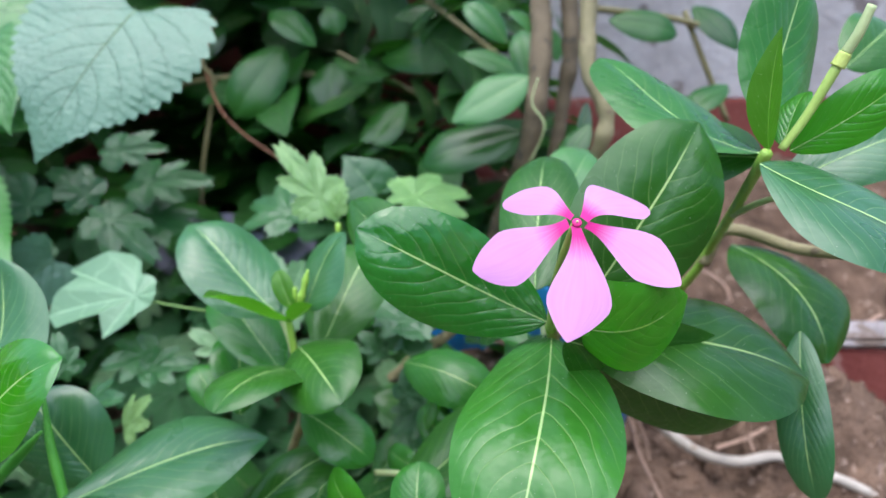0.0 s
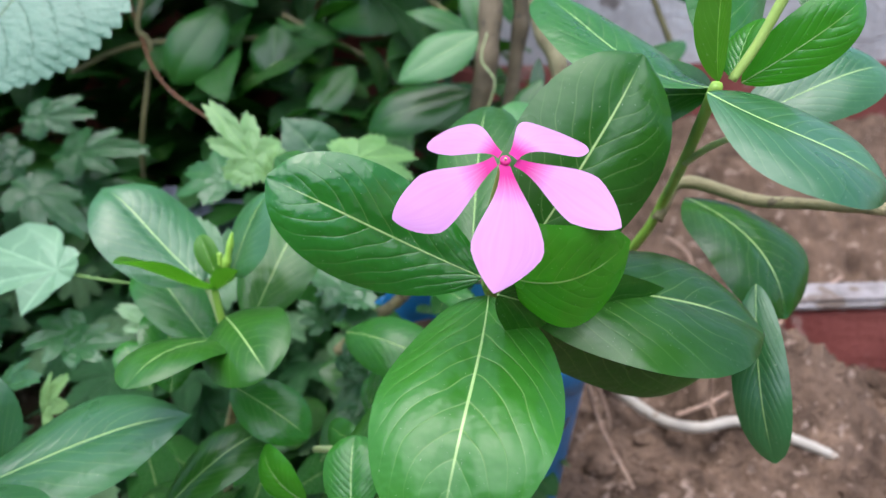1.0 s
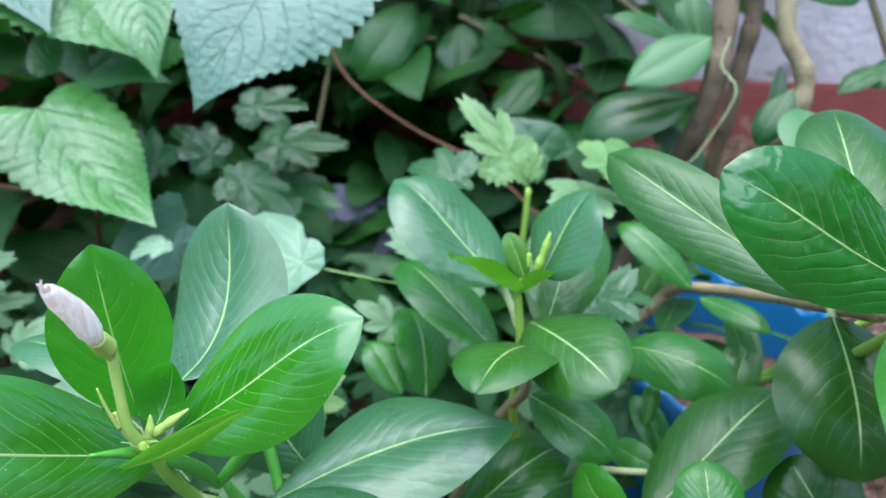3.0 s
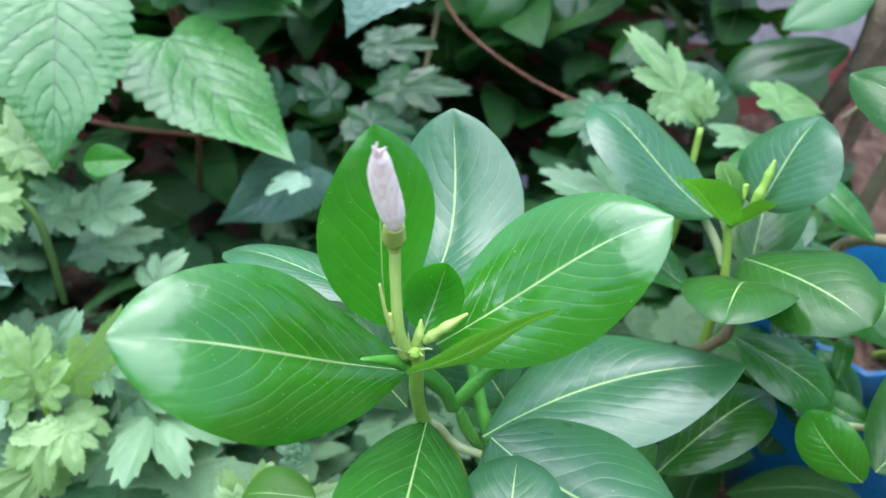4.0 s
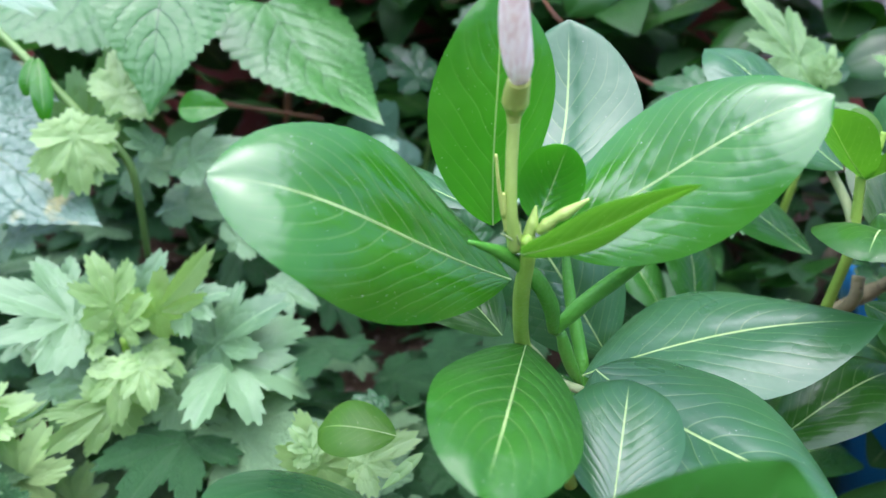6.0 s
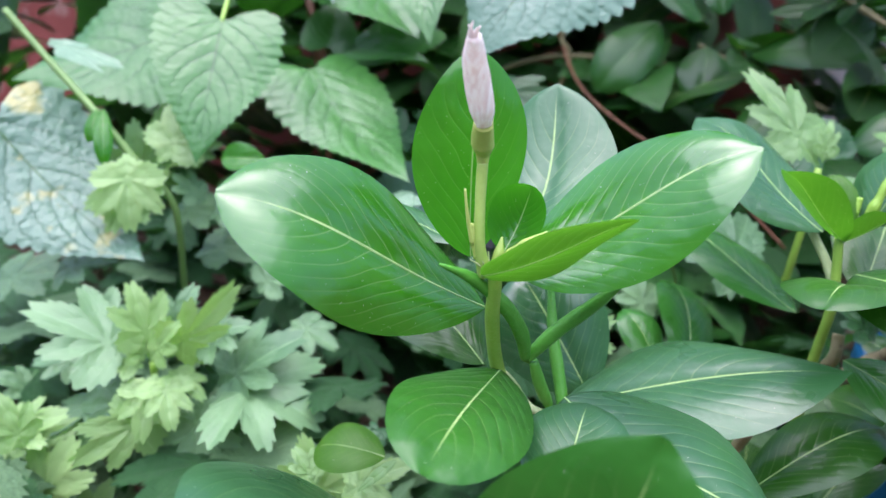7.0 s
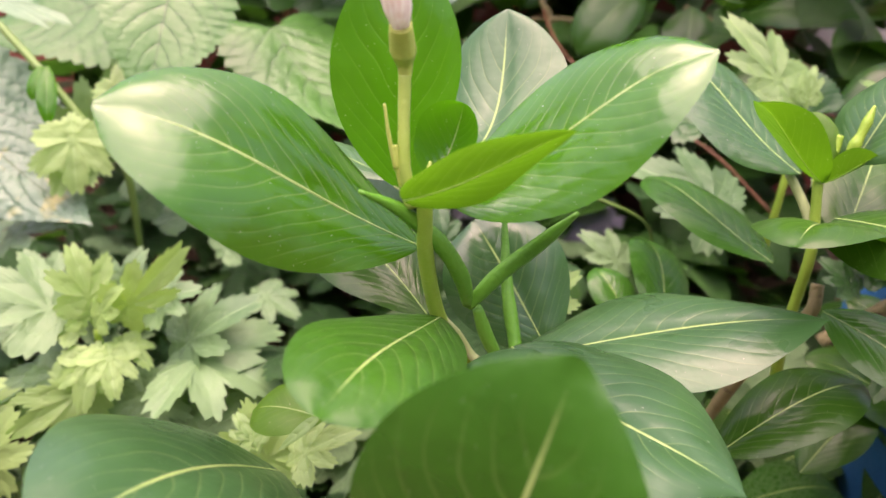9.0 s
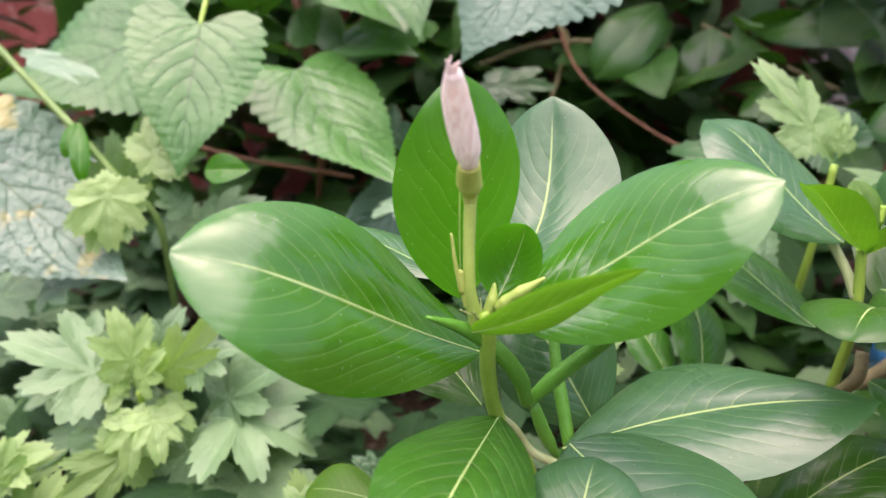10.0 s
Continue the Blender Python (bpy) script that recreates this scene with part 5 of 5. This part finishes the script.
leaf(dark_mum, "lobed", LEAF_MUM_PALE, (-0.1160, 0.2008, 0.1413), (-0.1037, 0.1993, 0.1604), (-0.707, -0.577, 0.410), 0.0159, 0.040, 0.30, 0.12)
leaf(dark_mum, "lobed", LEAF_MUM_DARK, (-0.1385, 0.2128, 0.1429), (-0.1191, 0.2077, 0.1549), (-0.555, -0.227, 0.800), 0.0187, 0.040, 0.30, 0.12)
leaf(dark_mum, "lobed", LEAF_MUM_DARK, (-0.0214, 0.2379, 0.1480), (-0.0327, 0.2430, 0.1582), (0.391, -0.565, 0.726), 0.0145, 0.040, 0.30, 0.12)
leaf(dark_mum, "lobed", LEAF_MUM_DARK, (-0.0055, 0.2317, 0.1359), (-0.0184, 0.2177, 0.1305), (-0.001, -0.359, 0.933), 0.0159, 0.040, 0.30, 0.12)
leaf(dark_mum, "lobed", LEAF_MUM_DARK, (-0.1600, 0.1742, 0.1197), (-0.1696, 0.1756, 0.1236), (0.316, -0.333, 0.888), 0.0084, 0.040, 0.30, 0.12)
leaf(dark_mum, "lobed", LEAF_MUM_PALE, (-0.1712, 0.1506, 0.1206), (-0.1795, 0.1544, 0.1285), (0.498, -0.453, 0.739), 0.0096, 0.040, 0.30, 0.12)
stem(dark_mum, "stem", STEM_VINE, [(-0.1990, 0.3851, 0.0908), (-0.1873, 0.3664, 0.1450), (-0.1850, 0.3620, 0.1640)], .0014, .0010)
# pale three-pointed leaf
leaf(ivy, "ivy", LEAF_IVY, (-0.1100, 0.2540, 0.1715), (-0.1633, 0.2541, 0.1639), (-0.124, -0.496, 0.859), 0.0522, 0.0, 0.05, 0.12)
leaf(ivy, "ivy", LEAF_IVY, (-0.1802, 0.2762, 0.1623), (-0.2001, 0.2740, 0.1592), (-0.096, -0.427, 0.899), 0.0162, 0.040, 0.30, 0.12)
stem(ivy, "petiole", STEM_VINE, [(-0.1230, 0.2530, 0.1690), (-0.1150, 0.2502, 0.1684), (-0.1000, 0.2490, 0.1660), (-0.0850, 0.2580, 0.1570), (-0.0800, 0.2680, 0.1400)], .0005, .0005)
# climbing stem
leaf(vine, "ivy", LEAF_IVY, (-0.3478, 0.2643, 0.2137), (-0.3095, 0.2614, 0.2097), (0.062, -0.413, 0.909), 0.0170, -0.002, 0.30, 0.12)
leaf(vine, "oval", LEAF_BRIGHT, (-0.3022, 0.2402, 0.1936), (-0.3017, 0.2324, 0.1823), (0.407, -0.744, 0.530), 0.0055, 0.040, 0.30, 0.40)
leaf(vine, "oval", LEAF_BRIGHT, (-0.3006, 0.2406, 0.1936), (-0.2937, 0.2293, 0.1750), (0.506, -0.641, 0.577), 0.0068, 0.040, 0.30, 0.40)
leaf(vine, "lance", LEAF_BRIGHT, (-0.2528, 0.2437, 0.1793), (-0.2347, 0.2446, 0.1811), (-0.018, -0.814, 0.581), 0.0115, 0.031, 0.40, 0.12)
stem(vine, "stem", STEM_VINE, [(-0.3550, 0.2562, 0.2254), (-0.3361, 0.2526, 0.2101), (-0.3081, 0.2437, 0.1924), (-0.2875, 0.2397, 0.1749), (-0.2748, 0.2416, 0.1606), (-0.2738, 0.2441, 0.1443), (-0.2797, 0.2526, 0.1140)], .0015, .0014)
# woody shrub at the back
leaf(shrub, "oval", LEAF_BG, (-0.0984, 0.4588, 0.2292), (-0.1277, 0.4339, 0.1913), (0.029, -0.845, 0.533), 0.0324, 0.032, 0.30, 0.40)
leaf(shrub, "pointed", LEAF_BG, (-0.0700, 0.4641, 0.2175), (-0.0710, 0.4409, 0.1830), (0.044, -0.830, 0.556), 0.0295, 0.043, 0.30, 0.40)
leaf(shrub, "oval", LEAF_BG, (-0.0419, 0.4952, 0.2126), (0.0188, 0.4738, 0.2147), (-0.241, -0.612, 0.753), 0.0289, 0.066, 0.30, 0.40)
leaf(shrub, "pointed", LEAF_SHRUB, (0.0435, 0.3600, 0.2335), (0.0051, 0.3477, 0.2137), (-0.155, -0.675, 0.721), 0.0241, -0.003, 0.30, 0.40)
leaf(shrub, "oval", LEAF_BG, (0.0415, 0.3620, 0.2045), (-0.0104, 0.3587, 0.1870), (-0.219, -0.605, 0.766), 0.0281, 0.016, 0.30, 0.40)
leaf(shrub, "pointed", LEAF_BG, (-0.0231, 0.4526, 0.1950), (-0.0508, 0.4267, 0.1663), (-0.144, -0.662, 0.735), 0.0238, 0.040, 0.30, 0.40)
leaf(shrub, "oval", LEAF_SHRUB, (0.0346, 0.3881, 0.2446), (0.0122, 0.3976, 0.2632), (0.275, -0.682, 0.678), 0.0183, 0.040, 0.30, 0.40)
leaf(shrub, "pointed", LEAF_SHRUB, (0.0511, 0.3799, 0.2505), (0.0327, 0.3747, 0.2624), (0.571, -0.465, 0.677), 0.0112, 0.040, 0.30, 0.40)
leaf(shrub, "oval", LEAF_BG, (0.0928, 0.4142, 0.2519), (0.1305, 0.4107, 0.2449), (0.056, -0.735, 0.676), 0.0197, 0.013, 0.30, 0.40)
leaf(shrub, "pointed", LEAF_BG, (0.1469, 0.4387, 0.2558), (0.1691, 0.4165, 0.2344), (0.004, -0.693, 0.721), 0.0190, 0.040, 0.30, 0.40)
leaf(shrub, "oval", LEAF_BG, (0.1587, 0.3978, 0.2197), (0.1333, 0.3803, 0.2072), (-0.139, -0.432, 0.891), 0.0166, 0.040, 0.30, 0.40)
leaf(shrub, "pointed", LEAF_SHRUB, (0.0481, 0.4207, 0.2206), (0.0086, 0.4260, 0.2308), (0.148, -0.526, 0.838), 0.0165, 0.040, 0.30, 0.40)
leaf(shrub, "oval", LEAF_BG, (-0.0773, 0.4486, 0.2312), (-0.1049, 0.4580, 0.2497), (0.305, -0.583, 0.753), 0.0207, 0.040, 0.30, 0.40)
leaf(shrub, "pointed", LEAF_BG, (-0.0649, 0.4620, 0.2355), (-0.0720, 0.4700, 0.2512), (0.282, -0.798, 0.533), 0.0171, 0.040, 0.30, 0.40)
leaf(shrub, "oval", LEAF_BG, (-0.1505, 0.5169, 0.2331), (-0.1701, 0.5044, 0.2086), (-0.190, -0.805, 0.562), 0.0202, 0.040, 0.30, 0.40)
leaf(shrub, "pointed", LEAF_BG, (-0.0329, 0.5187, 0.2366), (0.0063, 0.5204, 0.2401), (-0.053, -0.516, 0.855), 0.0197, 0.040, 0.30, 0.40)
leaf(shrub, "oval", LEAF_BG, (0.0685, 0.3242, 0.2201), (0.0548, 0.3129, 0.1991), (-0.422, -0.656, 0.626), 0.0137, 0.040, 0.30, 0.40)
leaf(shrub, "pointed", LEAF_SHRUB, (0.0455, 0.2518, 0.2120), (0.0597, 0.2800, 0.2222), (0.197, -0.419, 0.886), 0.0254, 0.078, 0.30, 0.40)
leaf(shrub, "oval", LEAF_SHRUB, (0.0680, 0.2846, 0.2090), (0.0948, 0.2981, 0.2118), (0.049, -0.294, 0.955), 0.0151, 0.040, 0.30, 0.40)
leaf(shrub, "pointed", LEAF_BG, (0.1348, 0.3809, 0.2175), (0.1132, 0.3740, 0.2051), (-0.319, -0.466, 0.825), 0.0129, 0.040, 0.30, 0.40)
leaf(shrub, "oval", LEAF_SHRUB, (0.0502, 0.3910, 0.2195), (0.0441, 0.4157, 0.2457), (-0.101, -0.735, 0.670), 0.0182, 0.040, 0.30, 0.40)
leaf(shrub, "lance", SEED_POD, (0.0703, 0.3444, 0.2249), (0.0679, 0.3313, 0.1949), (-0.176, -0.898, 0.404), 0.0072, 0.040, 0.30, 0.12)
# both trunks run on above the view to carry the added crown
stem(shrub, "trunk", BARK, [(0.0480, 0.4250, 0.4300), (0.0498, 0.3903, 0.2820), (0.0500, 0.3716, 0.2520), (0.0474, 0.3555, 0.2247), (0.0429, 0.3556, 0.1919), (0.0316, 0.3774, 0.1355), (0.0065, 0.4154, -0.0102)], .0060, .0052)
stem(shrub, "trunk", BARK_PALE, [(0.0690, 0.4150, 0.4200), (0.0709, 0.3689, 0.2841), (0.0698, 0.3542, 0.2552), (0.0706, 0.3456, 0.2383), (0.0787, 0.3370, 0.2215), (0.0762, 0.3351, 0.2022), (0.0703, 0.3495, 0.1690), (0.0692, 0.3755, 0.0657)], .0040, .0042)
stem(shrub, "dead_stem", BARK, [(0.0659, 0.3925, 0.2709), (0.0665, 0.3779, 0.2423), (0.0640, 0.3733, 0.2200), (0.0607, 0.3678, 0.1939), (0.0534, 0.3684, 0.1399), (0.0418, 0.3806, 0.0536)], .0048, .0030)
stem(shrub, "branch", TWIG, [(-0.0721, 0.5076, 0.2149), (-0.0361, 0.4891, 0.2006), (0.0023, 0.4709, 0.1869)], .0017, .0015)
stem(shrub, "branch", TWIG, [(-0.0141, 0.4837, 0.2561), (0.0162, 0.4628, 0.2371), (0.0475, 0.4304, 0.2176)], .0020, .0016)
stem(shrub, "branch", STEM_RED, [(-0.1671, 0.4962, 0.2366), (-0.1563, 0.4742, 0.2153), (-0.1355, 0.4388, 0.1899), (-0.0980, 0.4170, 0.1691), (-0.0553, 0.3978, 0.1536), (-0.0216, 0.3848, 0.1281)], .0010, .0008)
stem(shrub, "branch", TWIG, [(-0.1457, 0.4772, 0.2432), (-0.1546, 0.4691, 0.2164), (-0.1489, 0.4675, 0.2022), (-0.1596, 0.4518, 0.1494), (-0.1729, 0.4672, 0.0916)], .0018, .0014)
stem(shrub, "branch", TWIG, [(-0.2047, 0.4706, 0.1863), (-0.1746, 0.4774, 0.1997), (-0.1445, 0.4800, 0.2047), (-0.0878, 0.5009, 0.2016)], .0018, .0016)
stem(shrub, "branch", TWIG, [(0.1419, 0.4372, 0.2529), (0.1518, 0.4252, 0.2294), (0.1706, 0.4177, 0.1927)], .0018, .0018)
stem(shrub, "branch", TWIG, [(0.0866, 0.4171, 0.2574), (0.1273, 0.4253, 0.2516), (0.1699, 0.4312, 0.2411)], .0020, .0016)
stem(shrub, "tendril", STEM_PALE, [(0.0458, 0.3435, 0.2368), (0.0431, 0.3398, 0.2255), (0.0488, 0.3324, 0.2152), (0.0380, 0.3304, 0.1902), (0.0322, 0.3315, 0.1817)], .0004, .0003)
stem(ground_twigs, "root", ROOT, [(0.1317, 0.3898, 0.0050), (0.1316, 0.3415, 0.0260), (0.1479, 0.3173, 0.0260), (0.1656, 0.3052, 0.0300), (0.1882, 0.3070, 0.0320), (0.2130, 0.2970, 0.0280), (0.2334, 0.2858, 0.0240), (0.2564, 0.2895, 0.0050)], .0034, .0026)
stem(ground_twigs, "dry_stalk", STRAW, [(0.0975, 0.2992, 0.0700), (0.1059, 0.2927, 0.0450), (0.1169, 0.2641, 0.0300)], .0012, .0008)
stem(ground_twigs, "dry_stalk", STRAW, [(0.1058, 0.3184, 0.0600), (0.1141, 0.3113, 0.0400), (0.1162, 0.3065, 0.0300)], .0010, .0006)
stem(ground_twigs, "dry_stalk", STRAW, [(0.1701, 0.3132, 0.0600), (0.1744, 0.3181, 0.0400), (0.1744, 0.3075, 0.0350)], .0010, .0007)
stem(ground_twigs, "dry_stalk", STRAW, [(0.1514, 0.3051, 0.0400), (0.1766, 0.3200, 0.0350), (0.1974, 0.3365, 0.0300)], .0012, .0010)
stem(ground_twigs, "dry_stalk", STRAW, [(0.2308, 0.3672, 0.0500), (0.2719, 0.4095, 0.0400), (0.3182, 0.4426, 0.0400)], .0020, .0016)
stem(ground_twigs, "dry_stalk", STRAW, [(0.1963, 0.4736, 0.0600), (0.2114, 0.4695, 0.0500), (0.2166, 0.4615, 0.0400)], .0016, .0012)
stem(ground_twigs, "dry_stalk", STRAW, [(0.0658, 0.2874, 0.0900), (0.0815, 0.3095, 0.0900), (0.1090, 0.3432, 0.1000)], .0020, .0014)
stem(ground_twigs, "dry_stalk", STRAW, [(0.0475, 0.3036, 0.0900), (0.0466, 0.2929, 0.0850), (0.0470, 0.2869, 0.0800)], .0012, .0010)
stem(ground_twigs, "dry_stalk", STRAW, [(0.0741, 0.3336, 0.1000), (0.0800, 0.3285, 0.0900), (0.0755, 0.3004, 0.0900)], .0012, .0010)
stem(ground_twigs, "dry_stalk", ROOT, [(0.1003, 0.3487, 0.1100), (0.1067, 0.3297, 0.1100), (0.1229, 0.3357, 0.1000)], .0022, .0016)


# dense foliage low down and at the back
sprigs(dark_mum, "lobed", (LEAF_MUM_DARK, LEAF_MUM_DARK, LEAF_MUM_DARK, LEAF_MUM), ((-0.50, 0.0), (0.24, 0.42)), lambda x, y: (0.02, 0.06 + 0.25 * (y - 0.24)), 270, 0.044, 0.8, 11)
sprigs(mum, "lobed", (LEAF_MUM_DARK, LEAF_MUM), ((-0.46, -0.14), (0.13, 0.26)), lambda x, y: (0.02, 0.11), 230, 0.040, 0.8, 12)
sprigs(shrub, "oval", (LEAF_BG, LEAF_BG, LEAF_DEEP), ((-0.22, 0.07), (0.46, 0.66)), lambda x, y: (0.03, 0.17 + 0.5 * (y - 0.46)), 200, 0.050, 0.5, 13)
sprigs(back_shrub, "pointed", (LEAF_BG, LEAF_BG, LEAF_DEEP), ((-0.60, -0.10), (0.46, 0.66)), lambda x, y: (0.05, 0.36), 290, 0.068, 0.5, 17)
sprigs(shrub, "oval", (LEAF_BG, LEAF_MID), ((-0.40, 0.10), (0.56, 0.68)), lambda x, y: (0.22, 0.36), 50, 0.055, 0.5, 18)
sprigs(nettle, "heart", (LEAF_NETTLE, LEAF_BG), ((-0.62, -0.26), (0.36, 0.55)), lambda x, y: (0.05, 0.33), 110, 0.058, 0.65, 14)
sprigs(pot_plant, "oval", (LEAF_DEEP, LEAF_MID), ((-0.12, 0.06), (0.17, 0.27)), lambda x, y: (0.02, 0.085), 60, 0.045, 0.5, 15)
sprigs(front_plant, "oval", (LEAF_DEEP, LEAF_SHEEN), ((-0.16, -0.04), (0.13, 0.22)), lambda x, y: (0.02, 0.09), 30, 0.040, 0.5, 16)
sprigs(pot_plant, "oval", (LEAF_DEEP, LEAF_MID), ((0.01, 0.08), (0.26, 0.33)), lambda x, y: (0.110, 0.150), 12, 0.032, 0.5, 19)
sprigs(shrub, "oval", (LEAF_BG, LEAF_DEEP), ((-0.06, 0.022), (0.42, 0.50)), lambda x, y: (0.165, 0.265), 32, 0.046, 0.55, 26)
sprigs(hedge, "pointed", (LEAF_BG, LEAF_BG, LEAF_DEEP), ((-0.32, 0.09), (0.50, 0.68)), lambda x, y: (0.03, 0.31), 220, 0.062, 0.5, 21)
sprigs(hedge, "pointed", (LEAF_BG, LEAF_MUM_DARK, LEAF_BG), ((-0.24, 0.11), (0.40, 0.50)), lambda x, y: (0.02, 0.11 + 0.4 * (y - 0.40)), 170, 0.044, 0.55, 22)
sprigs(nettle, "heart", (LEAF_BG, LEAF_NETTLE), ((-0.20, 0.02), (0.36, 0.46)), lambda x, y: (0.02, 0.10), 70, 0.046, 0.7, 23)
# unseen crown leaves, added overhead to cut sky light on the background
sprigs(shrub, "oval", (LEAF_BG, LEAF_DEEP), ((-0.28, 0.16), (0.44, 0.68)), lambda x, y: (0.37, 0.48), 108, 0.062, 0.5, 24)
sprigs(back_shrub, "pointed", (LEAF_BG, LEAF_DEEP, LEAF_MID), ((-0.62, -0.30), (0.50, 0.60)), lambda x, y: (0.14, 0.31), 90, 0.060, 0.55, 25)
